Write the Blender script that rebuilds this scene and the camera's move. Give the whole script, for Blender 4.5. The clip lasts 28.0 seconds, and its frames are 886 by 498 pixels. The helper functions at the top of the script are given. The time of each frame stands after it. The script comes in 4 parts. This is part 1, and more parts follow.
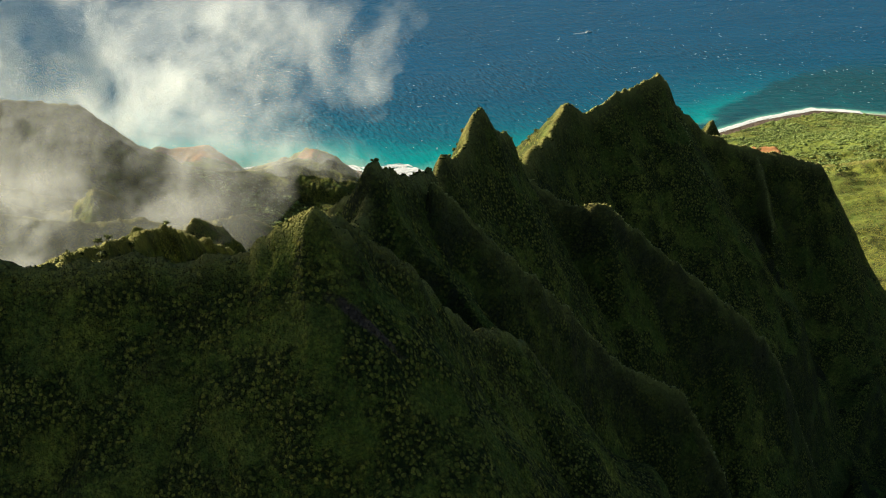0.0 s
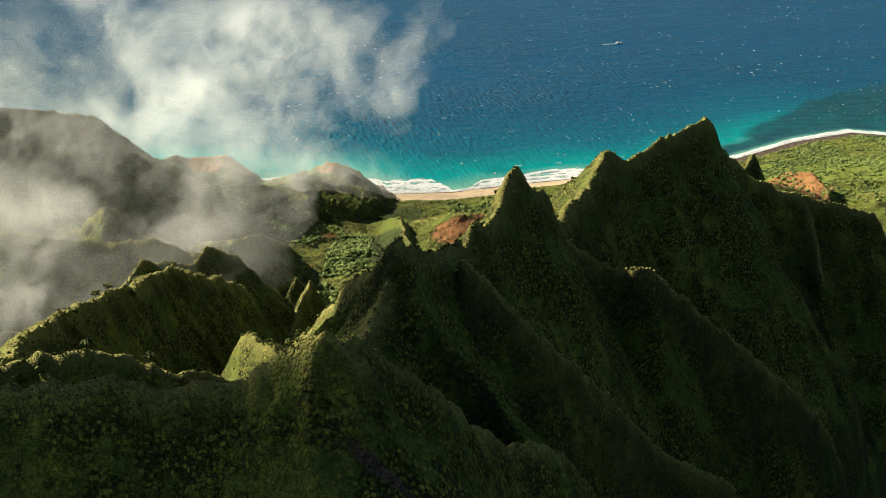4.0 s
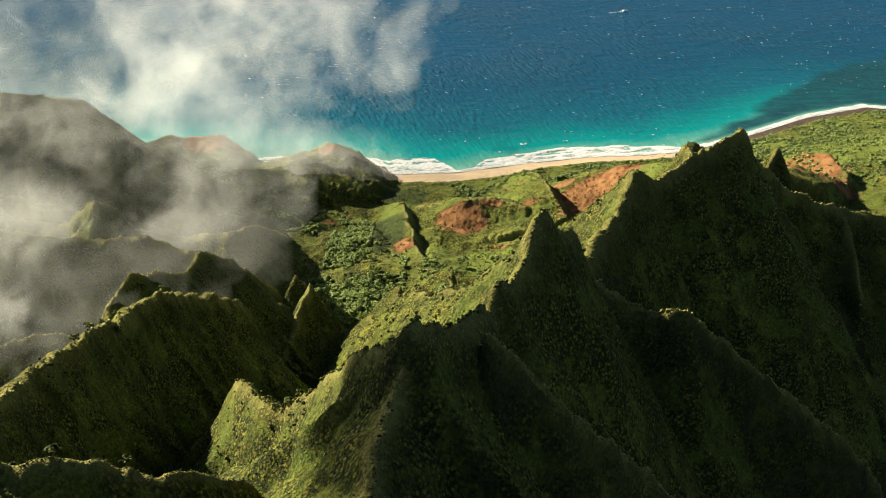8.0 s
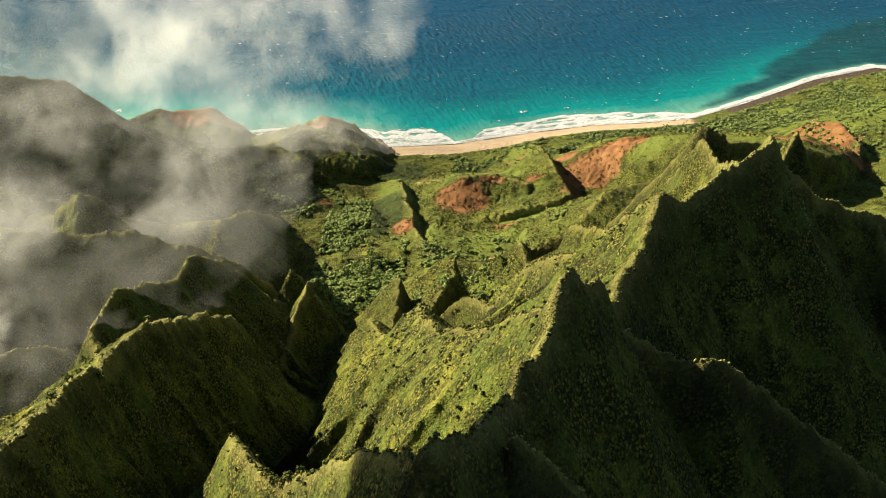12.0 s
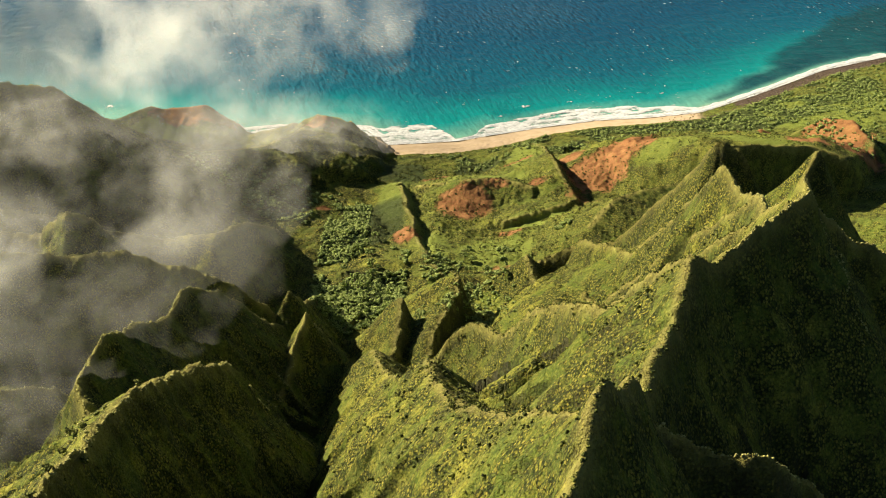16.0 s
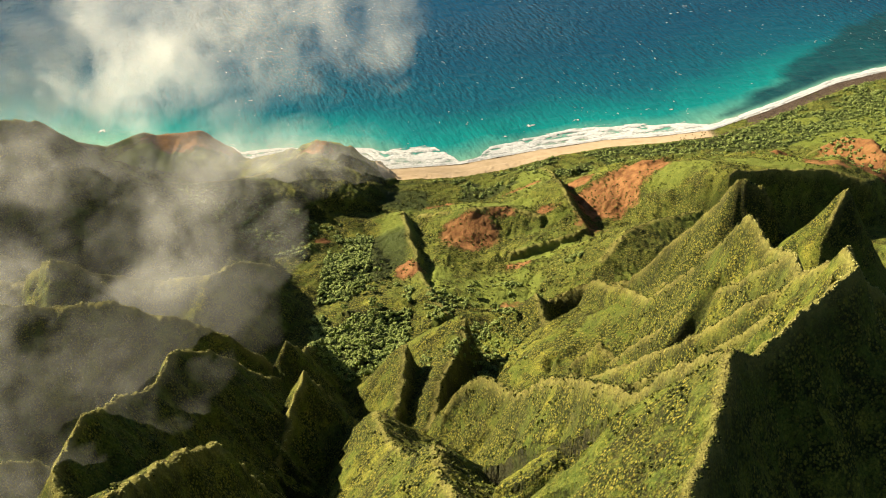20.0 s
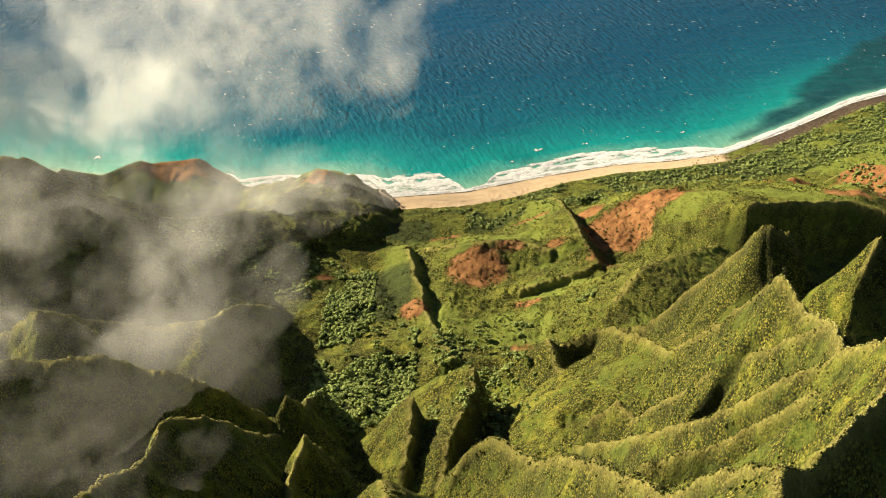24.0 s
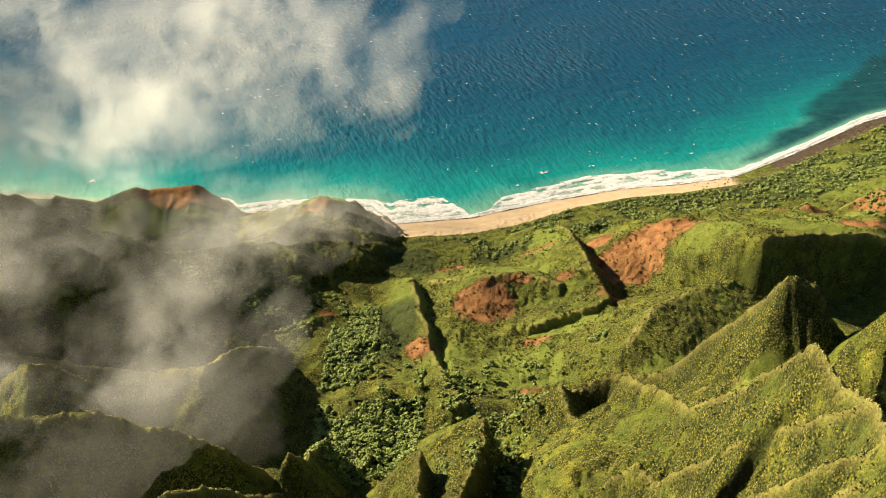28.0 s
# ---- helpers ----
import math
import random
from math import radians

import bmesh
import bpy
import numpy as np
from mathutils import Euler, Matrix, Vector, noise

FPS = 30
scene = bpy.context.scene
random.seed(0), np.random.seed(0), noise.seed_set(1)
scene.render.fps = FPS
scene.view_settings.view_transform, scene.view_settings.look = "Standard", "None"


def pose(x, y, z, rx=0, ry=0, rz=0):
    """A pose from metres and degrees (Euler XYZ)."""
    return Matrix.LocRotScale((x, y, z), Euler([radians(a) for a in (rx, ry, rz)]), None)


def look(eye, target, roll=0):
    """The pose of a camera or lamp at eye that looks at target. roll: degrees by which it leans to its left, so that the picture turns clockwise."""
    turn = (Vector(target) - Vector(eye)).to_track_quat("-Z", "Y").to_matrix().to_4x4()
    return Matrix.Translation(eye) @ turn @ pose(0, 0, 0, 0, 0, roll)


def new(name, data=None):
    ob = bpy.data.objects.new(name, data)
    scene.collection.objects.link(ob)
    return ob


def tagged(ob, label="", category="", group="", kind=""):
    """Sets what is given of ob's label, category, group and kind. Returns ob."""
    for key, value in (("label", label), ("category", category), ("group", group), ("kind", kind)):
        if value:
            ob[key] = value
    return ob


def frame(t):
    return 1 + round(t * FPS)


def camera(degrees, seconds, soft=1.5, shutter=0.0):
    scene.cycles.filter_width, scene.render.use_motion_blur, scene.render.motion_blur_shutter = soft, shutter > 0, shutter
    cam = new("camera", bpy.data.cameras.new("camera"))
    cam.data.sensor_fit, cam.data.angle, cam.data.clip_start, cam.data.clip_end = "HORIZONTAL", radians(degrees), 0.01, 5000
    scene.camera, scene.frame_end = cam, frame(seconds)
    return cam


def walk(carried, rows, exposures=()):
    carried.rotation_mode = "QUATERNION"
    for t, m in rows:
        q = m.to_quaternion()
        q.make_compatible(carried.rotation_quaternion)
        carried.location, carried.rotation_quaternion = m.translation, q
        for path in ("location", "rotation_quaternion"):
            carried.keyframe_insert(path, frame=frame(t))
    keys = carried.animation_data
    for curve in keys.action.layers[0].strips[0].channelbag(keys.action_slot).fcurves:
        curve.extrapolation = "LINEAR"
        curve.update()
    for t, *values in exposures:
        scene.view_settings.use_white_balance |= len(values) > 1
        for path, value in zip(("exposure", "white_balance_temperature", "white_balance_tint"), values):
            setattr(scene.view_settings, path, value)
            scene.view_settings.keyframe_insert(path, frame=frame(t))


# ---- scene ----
PATH = (
    (0.0, (0.05, 0.13, 750.02), (0.07, 937.79, 402.47), -0.944),
    (0.5, (0.01, 9.04, 751.48), (-1.46, 946.88, 404.42), -0.860),
    (1.0, (-0.20, 18.34, 752.97), (-3.34, 956.38, 406.44), -0.759),
    (2.0, (-0.97, 38.01, 756.17), (-7.93, 976.36, 410.54), -0.487),
    (3.0, (-2.65, 59.21, 759.58), (-14.95, 997.38, 413.64), -0.109),
    (3.5, (-3.61, 70.67, 761.23), (-18.10, 1008.46, 414.33), 0.070),
    (4.5, (-5.95, 92.52, 765.03), (-22.48, 1028.53, 413.46), 0.328),
    (5.5, (-8.95, 114.03, 769.01), (-25.85, 1047.42, 410.56), 0.434),
    (6.0, (-10.56, 125.29, 770.50), (-27.38, 1057.21, 408.21), 0.401),
    (7.0, (-13.29, 147.22, 774.85), (-29.11, 1075.87, 404.25), 0.293),
    (8.0, (-15.88, 170.10, 779.17), (-30.17, 1095.14, 399.58), 0.195),
    (9.0, (-18.77, 189.59, 785.33), (-31.87, 1110.64, 396.11), 0.062),
    (10.0, (-21.10, 210.63, 790.57), (-33.07, 1127.55, 391.68), -0.074),
    (11.0, (-23.23, 231.97, 795.50), (-34.14, 1144.53, 386.70), -0.238),
    (12.0, (-25.71, 251.56, 801.47), (-35.51, 1159.57, 382.63), -0.387),
    (12.5, (-26.75, 261.35, 804.51), (-36.18, 1167.17, 380.94), -0.442),
    (13.5, (-29.27, 281.20, 810.43), (-37.88, 1183.31, 378.99), -0.487),
    (14.5, (-31.72, 300.05, 816.80), (-39.57, 1199.62, 380.11), -0.477),
    (15.0, (-33.27, 308.42, 820.32), (-40.52, 1207.24, 382.05), -0.452),
    (16.0, (-35.21, 328.50, 825.44), (-41.87, 1226.48, 385.45), -0.549),
    (17.0, (-35.51, 351.63, 828.44), (-42.91, 1249.46, 388.15), -0.773),
    (18.0, (-35.73, 375.20, 830.04), (-44.14, 1273.01, 389.74), -0.987),
    (19.0, (-36.09, 397.04, 832.52), (-45.08, 1294.70, 391.92), -1.179),
    (20.0, (-37.15, 417.50, 835.27), (-46.47, 1315.24, 394.84), -1.366),
    (21.0, (-37.44, 440.00, 836.99), (-47.84, 1337.87, 396.86), -1.518),
    (21.5, (-38.44, 449.33, 838.46), (-49.13, 1347.46, 398.84), -1.568),
    (22.5, (-40.09, 468.68, 841.01), (-51.02, 1367.26, 402.34), -1.645),
    (23.5, (-41.57, 488.16, 843.73), (-52.63, 1387.13, 405.86), -1.687),
    (24.0, (-41.94, 497.75, 845.15), (-53.26, 1396.95, 407.75), -1.692),
    (25.0, (-45.07, 515.20, 849.90), (-55.48, 1414.27, 412.22), -1.748),
    (26.0, (-48.70, 531.59, 856.20), (-58.22, 1430.49, 418.14), -1.837),
    (27.0, (-50.10, 549.38, 860.82), (-59.63, 1448.15, 422.49), -1.847),
    (28.0, (-52.27, 567.85, 866.10), (-61.62, 1466.22, 426.95), -1.779),
)
cam = camera(38.79, 28.0, 1.05)
walk(cam, [(t, look(eye, target, roll)) for t, eye, target, roll in PATH],
     [(0, 1.0, 5950, 7), (8, 1.0, 6100, 8), (16, 1.0, 6450, 9.5), (28, 1.0, 6700, 11)])

# ---- world, sun, light ----
SUN_FROM = Vector((-0.80, 0.50, 0.52)).normalized()
elev = math.asin(SUN_FROM.z)
world = bpy.data.worlds.new("world")
scene.world = world
world.use_nodes = True
wt = world.node_tree
sky = wt.nodes.new("ShaderNodeTexSky")
sky.sky_type, sky.sun_disc = "NISHITA", False
sky.dust_density, sky.ozone_density = 0.7, 2.5
sky.sun_elevation, sky.sun_rotation = elev, math.atan2(SUN_FROM.x, SUN_FROM.y)
wt.links.new(sky.outputs[0], wt.nodes["Background"].inputs[0])
wt.nodes["Background"].inputs[1].default_value = 0.027
sun_data = bpy.data.lights.new("sun", "SUN")
sun_data.energy, sun_data.angle, sun_data.color = 5.8, radians(0.6), (1.0, 0.84, 0.61)
sun = new("sun", sun_data)
sun.matrix_world = look(SUN_FROM * 3000, (0, 0, 0))


# ---- noise on arrays ----
def lattice(seed):
    return np.random.RandomState(seed).rand(256, 256)


TABLES = [lattice(k + 11) for k in range(8)]


def vnoise(x, y, k=0):
    """Smooth value noise, 0 to 1."""
    table = TABLES[k % 8]
    xi, yi = np.floor(x).astype(np.int64), np.floor(y).astype(np.int64)
    u, v = x - xi, y - yi
    u, v = u * u * (3 - 2 * u), v * v * (3 - 2 * v)
    a, b = table[xi & 255, yi & 255], table[(xi + 1) & 255, yi & 255]
    c, d = table[xi & 255, (yi + 1) & 255], table[(xi + 1) & 255, (yi + 1) & 255]
    return (a + (b - a) * u) * (1 - v) + (c + (d - c) * u) * v


def fbm(x, y, octaves=4, k=0):
    out, amp, tot = 0, 1.0, 0
    for o in range(octaves):
        out = out + amp * vnoise(x * 2 ** o + 17.3 * o, y * 2 ** o + 9.1 * o, k + o)
        tot += amp
        amp *= 0.5
    return out / tot


def ridged(x, y, k=0):
    return 1 - np.abs(2 * vnoise(x, y, k) - 1)


def smooth(a, b, x):
    t = np.clip((x - a) / (b - a), 0, 1)
    return t * t * (3 - 2 * t)


# ---- materials ----
def material(name):
    m = bpy.data.materials.new(name)
    m.use_nodes = True
    return m, m.node_tree, m.node_tree.nodes["Principled BSDF"]


def node(nt, kind, **sets):
    n = nt.nodes.new(kind)
    for key, value in sets.items():
        n.inputs[key].default_value = value
    return n


def noise_at(nt, scale, detail=5.0, rough=0.6, stretch=(1, 1, 1)):
    """World-space noise, so that its size is in metres."""
    geo = nt.nodes.new("ShaderNodeNewGeometry")
    mp = nt.nodes.new("ShaderNodeMapping")
    mp.inputs["Scale"].default_value = stretch
    nt.links.new(geo.outputs["Position"], mp.inputs[0])
    n = node(nt, "ShaderNodeTexNoise", Scale=1 / scale, Detail=detail, Roughness=rough)
    nt.links.new(mp.outputs[0], n.inputs["Vector"])
    return n.outputs["Fac"]


def ramp(nt, fac, stops):
    r = nt.nodes.new("ShaderNodeValToRGB")
    while len(r.color_ramp.elements) < len(stops):
        r.color_ramp.elements.new(0.5)
    for e, (pos, col) in zip(r.color_ramp.elements, stops):
        e.position, e.color = pos, (*col, 1)
    nt.links.new(fac, r.inputs[0])
    return r.outputs[0]


def blend(nt, fac, a, b):
    n = nt.nodes.new("ShaderNodeMix")
    n.data_type = "RGBA"
    nt.links.new(fac, n.inputs[0])
    for k, s in ((6, a), (7, b)):
        if isinstance(s, tuple):
            n.inputs[k].default_value = (*s, 1)
        else:
            nt.links.new(s, n.inputs[k])
    return n.outputs[2]


def maths(nt, op, a, b=None, c=None, clamp=False):
    n = nt.nodes.new("ShaderNodeMath")
    n.operation, n.use_clamp = op, clamp
    for k, s in enumerate((a, b, c)):
        if s is None:
            continue
        if isinstance(s, (int, float)):
            n.inputs[k].default_value = s
        else:
            nt.links.new(s, n.inputs[k])
    return n.outputs[0]


def attribute(nt, name):
    a = nt.nodes.new("ShaderNodeAttribute")
    a.attribute_name = name
    return a.outputs["Fac"]


def bump(nt, bsdf, parts):
    """Bumps in chain: (height socket, distance in metres)."""
    last = None
    for height, dist in parts:
        b = node(nt, "ShaderNodeBump", Strength=1.0, Distance=dist)
        nt.links.new(height, b.inputs["Height"])
        if last:
            nt.links.new(last, b.inputs["Normal"])
        last = b.outputs[0]
    nt.links.new(last, bsdf.inputs["Normal"])


def clumps(nt, size):
    """Rounded clumps of leaves: height (1 in a clump's middle) and a random tone for each clump."""
    geo = nt.nodes.new("ShaderNodeNewGeometry")
    warp = node(nt, "ShaderNodeTexNoise", Scale=0.7 / size, Detail=2.0)
    nt.links.new(geo.outputs["Position"], warp.inputs["Vector"])
    add = nt.nodes.new("ShaderNodeVectorMath")
    add.operation = "MULTIPLY_ADD"
    add.inputs[1].default_value = (size, size, size)
    nt.links.new(warp.outputs["Color"], add.inputs[0])
    nt.links.new(geo.outputs["Position"], add.inputs[2])
    v = node(nt, "ShaderNodeTexVoronoi", Scale=1 / size)
    nt.links.new(add.outputs[0], v.inputs["Vector"])
    sep = nt.nodes.new("ShaderNodeSeparateColor")
    nt.links.new(v.outputs["Color"], sep.inputs[0])
    return maths(nt, "SUBTRACT", 1.0, v.outputs["Distance"], clamp=True), sep.outputs[0]


def terrain_material():
    m, nt, b = material("slope")
    big, mid, fine = noise_at(nt, 90, 4), noise_at(nt, 16, 6, 0.65), noise_at(nt, 3.2, 5, 0.7)
    grass = ramp(nt, mid, [(0.28, (0.066, 0.108, 0.013)), (0.45, (0.232, 0.274, 0.036)), (0.62, (0.445, 0.430, 0.060)), (0.78, (0.56, 0.49, 0.092))])
    fern = ramp(nt, fine, [(0.3, (0.037, 0.076, 0.011)), (0.7, (0.170, 0.226, 0.043))])
    green = blend(nt, maths(nt, "MULTIPLY", ramp(nt, big, [(0.42, (0, 0, 0)), (0.58, (1, 1, 1))]), 0.8), grass, fern)
    speck = ramp(nt, noise_at(nt, 1.7, 4, 0.8), [(0.51, (0, 0, 0)), (0.56, (1, 1, 1))])
    green = blend(nt, maths(nt, "MULTIPLY", speck, 0.6), green, (0.034, 0.046, 0.010))
    tuft = ramp(nt, noise_at(nt, 26, 5, 0.7), [(0.56, (0, 0, 0)), (0.66, (1, 1, 1))])
    green = blend(nt, maths(nt, "MULTIPLY", tuft, 0.55), green, ramp(nt, fine, [(0.35, (0.032, 0.035, 0.010)), (0.65, (0.128, 0.103, 0.029))]))
    lush = ramp(nt, noise_at(nt, 60, 5, 0.6, (1, 1, 0.6)), [(0.47, (0, 0, 0)), (0.57, (1, 1, 1))])
    green = blend(nt, maths(nt, "MULTIPLY", lush, 0.55), green, ramp(nt, fine, [(0.3, (0.045, 0.105, 0.012)), (0.7, (0.150, 0.235, 0.030))]))
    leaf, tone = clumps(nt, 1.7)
    leaf2, tone2 = clumps(nt, 1.0)
    bushy = ramp(nt, maths(nt, "MULTIPLY_ADD", attribute(nt, "bush"), 0.22, noise_at(nt, 24, 7, 0.72)), [(0.46, (0.28, 0.28, 0.28)), (0.53, (1, 1, 1))])
    tones = ramp(nt, tone, [(0.0, (0.050, 0.072, 0.014)), (0.4, (0.158, 0.176, 0.029)), (0.75, (0.312, 0.298, 0.046)), (1.0, (0.47, 0.41, 0.072))])
    green = blend(nt, maths(nt, "MULTIPLY", bushy, 0.85), green, tones)
    meadow = ramp(nt, maths(nt, "MULTIPLY_ADD", mid, 0.5, attribute(nt, "lawn")), [(0.55, (0, 0, 0)), (0.75, (1, 1, 1))])
    lawn = blend(nt, fine, (0.135, 0.200, 0.029), (0.275, 0.330, 0.062))
    green = blend(nt, maths(nt, "MULTIPLY", meadow, 0.75), green, lawn)
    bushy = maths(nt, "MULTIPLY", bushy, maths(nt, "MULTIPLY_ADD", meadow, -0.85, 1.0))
    # shade between the leaf clumps, painted in as dark green
    gap_shade = maths(nt, "MULTIPLY", maths(nt, "SUBTRACT", 1.0, ramp(nt, leaf, [(0.42, (0, 0, 0)), (0.56, (1, 1, 1))])), bushy)
    green = blend(nt, maths(nt, "MULTIPLY", gap_shade, 0.85), green, (0.019, 0.031, 0.009))
    scrubby = maths(nt, "MULTIPLY", ramp(nt, noise_at(nt, 38, 6, 0.66), [(0.55, (0, 0, 0)), (0.62, (1, 1, 1))]), ramp(nt, maths(nt, "ADD", tone2, 0.0), [(0.3, (1, 1, 1)), (0.6, (0.15, 0.15, 0.15))]))
    green = blend(nt, maths(nt, "MULTIPLY", scrubby, 0.8), green, (0.048, 0.046, 0.016))
    # undergrowth, painted dark to give the shade between the tree crowns
    green = blend(nt, maths(nt, "MULTIPLY", attribute(nt, "thicket"), 0.85), green, ramp(nt, fine, [(0.3, (0.022, 0.036, 0.010)), (0.7, (0.075, 0.105, 0.028))]))
    # crest lines painted paler, standing in for their lit rim
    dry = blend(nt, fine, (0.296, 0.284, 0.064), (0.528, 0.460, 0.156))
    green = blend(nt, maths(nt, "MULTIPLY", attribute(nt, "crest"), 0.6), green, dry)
    rock = ramp(nt, noise_at(nt, 7, 6, 0.7, (1, 1, 4)), [(0.3, (0.03, 0.026, 0.022)), (0.6, (0.085, 0.07, 0.055)), (0.8, (0.14, 0.11, 0.085))])
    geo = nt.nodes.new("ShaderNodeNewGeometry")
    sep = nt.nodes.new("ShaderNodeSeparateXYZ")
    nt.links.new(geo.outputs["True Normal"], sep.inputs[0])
    steep = maths(nt, "MULTIPLY_ADD", mid, 0.35, maths(nt, "MULTIPLY", sep.outputs[2], -1.0))
    bare = ramp(nt, maths(nt, "ADD", steep, 0.5), [(0.36, (0, 0, 0)), (0.5, (1, 1, 1))])
    # darker green the steeper the face
    sheer_green = ramp(nt, fine, [(0.3, (0.022, 0.032, 0.010)), (0.7, (0.065, 0.085, 0.020))])
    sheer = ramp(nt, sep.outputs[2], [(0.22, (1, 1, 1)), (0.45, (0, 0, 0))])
    green = blend(nt, maths(nt, "MULTIPLY", sheer, 0.7), green, sheer_green)
    col = blend(nt, maths(nt, "MULTIPLY", bare, 0.45), green, rock)
    soil = ramp(nt, mid, [(0.25, (0.12, 0.052, 0.022)), (0.48, (0.27, 0.118, 0.046)), (0.75, (0.42, 0.215, 0.09))])
    edge = maths(nt, "MULTIPLY_ADD", mid, 0.9, maths(nt, "MULTIPLY", attribute(nt, "soil"), 1.3))
    edge = maths(nt, "MULTIPLY_ADD", fine, 0.5, edge)
    earth = ramp(nt, maths(nt, "MULTIPLY", edge, 0.5), [(0.56, (0, 0, 0)), (0.64, (1, 1, 1))])
    col = blend(nt, maths(nt, "MULTIPLY", earth, maths(nt, "MULTIPLY_ADD", speck, -0.35, 1.0)), col, soil)
    sand = ramp(nt, mid, [(0.3, (0.46, 0.35, 0.21)), (0.7, (0.60, 0.47, 0.31))])
    sandy = ramp(nt, maths(nt, "MULTIPLY_ADD", fine, 0.25, attribute(nt, "sand")), [(0.55, (0, 0, 0)), (0.65, (1, 1, 1))])
    col = blend(nt, sandy, col, sand)
    stones = ramp(nt, fine, [(0.3, (0.04, 0.03, 0.022)), (0.7, (0.19, 0.14, 0.10))])
    col = blend(nt, ramp(nt, maths(nt, "MULTIPLY_ADD", fine, 0.25, attribute(nt, "stones")), [(0.55, (0, 0, 0)), (0.65, (1, 1, 1))]), col, stones)
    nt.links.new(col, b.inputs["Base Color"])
    b.inputs["Roughness"].default_value = 0.9
    b.inputs["Specular IOR Level"].default_value = 0.15
    rough = maths(nt, "MULTIPLY", maths(nt, "MULTIPLY_ADD", sandy, -0.95, 1.0), maths(nt, "MULTIPLY_ADD", earth, -0.55, 1.0))
    bump(nt, b, [(maths(nt, "MULTIPLY", h, rough), d) for h, d in ((mid, 1.8), (maths(nt, "MULTIPLY", leaf, bushy), 2.6), (leaf2, 1.2), (fine, 1.2))])
    return m


def water_material():
    m, nt, b = material("sea_water")
    depth = maths(nt, "MULTIPLY_ADD", noise_at(nt, 160, 4, 0.6), 0.16, attribute(nt, "depth"))
    col = ramp(nt, depth, [(0.10, (0.50, 0.46, 0.30)), (0.17, (0.16, 0.40, 0.30)), (0.32, (0.003, 0.235, 0.225)), (0.55, (0.003, 0.098, 0.145)),
                           (0.80, (0.002, 0.062, 0.120)), (1.0, (0.002, 0.058, 0.128))])
    # a cloud's shadow on the sea, painted as a darker patch
    cloud_shade = maths(nt, "MULTIPLY_ADD", noise_at(nt, 60, 5), 0.3, attribute(nt, "cloud_shade"))
    col = blend(nt, ramp(nt, cloud_shade, [(0.3, (0, 0, 0)), (0.8, (1, 1, 1))]), col, (0.006, 0.055, 0.066))
    nt.links.new(col, b.inputs["Base Color"])
    b.inputs["Roughness"].default_value = 0.22
    b.inputs["IOR"].default_value = 1.33
    b.inputs["Specular IOR Level"].default_value = 0.18
    swell = noise_at(nt, 30, 4, 0.6)
    wind = nt.nodes.new("ShaderNodeNewGeometry")
    turn, reach = nt.nodes.new("ShaderNodeMapping"), nt.nodes.new("ShaderNodeMapping")
    turn.inputs["Rotation"].default_value, reach.inputs["Scale"].default_value = (0, 0, radians(-14)), (1.7, 0.42, 1)
    nt.links.new(wind.outputs["Position"], turn.inputs[0])
    nt.links.new(turn.outputs[0], reach.inputs[0])
    chop = node(nt, "ShaderNodeTexNoise", Scale=1 / 16, Detail=4.0, Roughness=0.55)
    nt.links.new(reach.outputs[0], chop.inputs["Vector"])
    gust = ramp(nt, noise_at(nt, 420, 3), [(0.35, (0.35, 0.35, 0.35)), (0.65, (1, 1, 1))])
    bump(nt, b, [(swell, 3.0), (maths(nt, "MULTIPLY", maths(nt, "MULTIPLY", chop.outputs["Fac"], gust), ramp(nt, attribute(nt, "depth"), [(0.35, (0.25, 0.25, 0.25)), (0.85, (1, 1, 1))])), 14.0)])
    return m


def foliage(name, low, high, gap=0.38):
    m, nt, b = material(name)
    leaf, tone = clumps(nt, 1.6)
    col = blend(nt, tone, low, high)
    # shaded hollows between leaf clumps are painted dark here
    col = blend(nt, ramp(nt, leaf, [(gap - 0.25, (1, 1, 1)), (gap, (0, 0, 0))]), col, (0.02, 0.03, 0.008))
    nt.links.new(col, b.inputs["Base Color"])
    b.inputs["Roughness"].default_value, b.inputs["Specular IOR Level"].default_value = 0.8, 0.12
    bump(nt, b, [(leaf, 1.5), (noise_at(nt, 0.7, 3), 0.4)])
    return m


def plain(name, a, c, scale, rough=0.8, relief=0.0, metal=0.0):
    m, nt, b = material(name)
    n = noise_at(nt, scale, 5, 0.65)
    nt.links.new(ramp(nt, n, [(0.3, a), (0.7, c)]), b.inputs["Base Color"])
    b.inputs["Roughness"].default_value, b.inputs["Metallic"].default_value = rough, metal
    b.inputs["Specular IOR Level"].default_value = 0.5 if rough < 0.5 else 0.12
    if relief:
        bump(nt, b, [(n, relief)])
    return m


SLOPE, WATER = terrain_material(), water_material()


def foam_material():
    """White water, thin and torn where little of it lies."""
    m, nt, b = material("foam")
    n = noise_at(nt, 7, 6, 0.7)
    nt.links.new(ramp(nt, n, [(0.3, (0.50, 0.56, 0.55)), (0.6, (0.74, 0.75, 0.73))]), b.inputs["Base Color"])
    b.inputs["Roughness"].default_value = 0.6
    bump(nt, b, [(n, 1.6)])
    nt.links.new(ramp(nt, maths(nt, "MULTIPLY_ADD", n, 0.9, attribute(nt, "thick")), [(0.46, (0, 0, 0)), (0.9, (1, 1, 1))]), b.inputs["Alpha"])
    return m


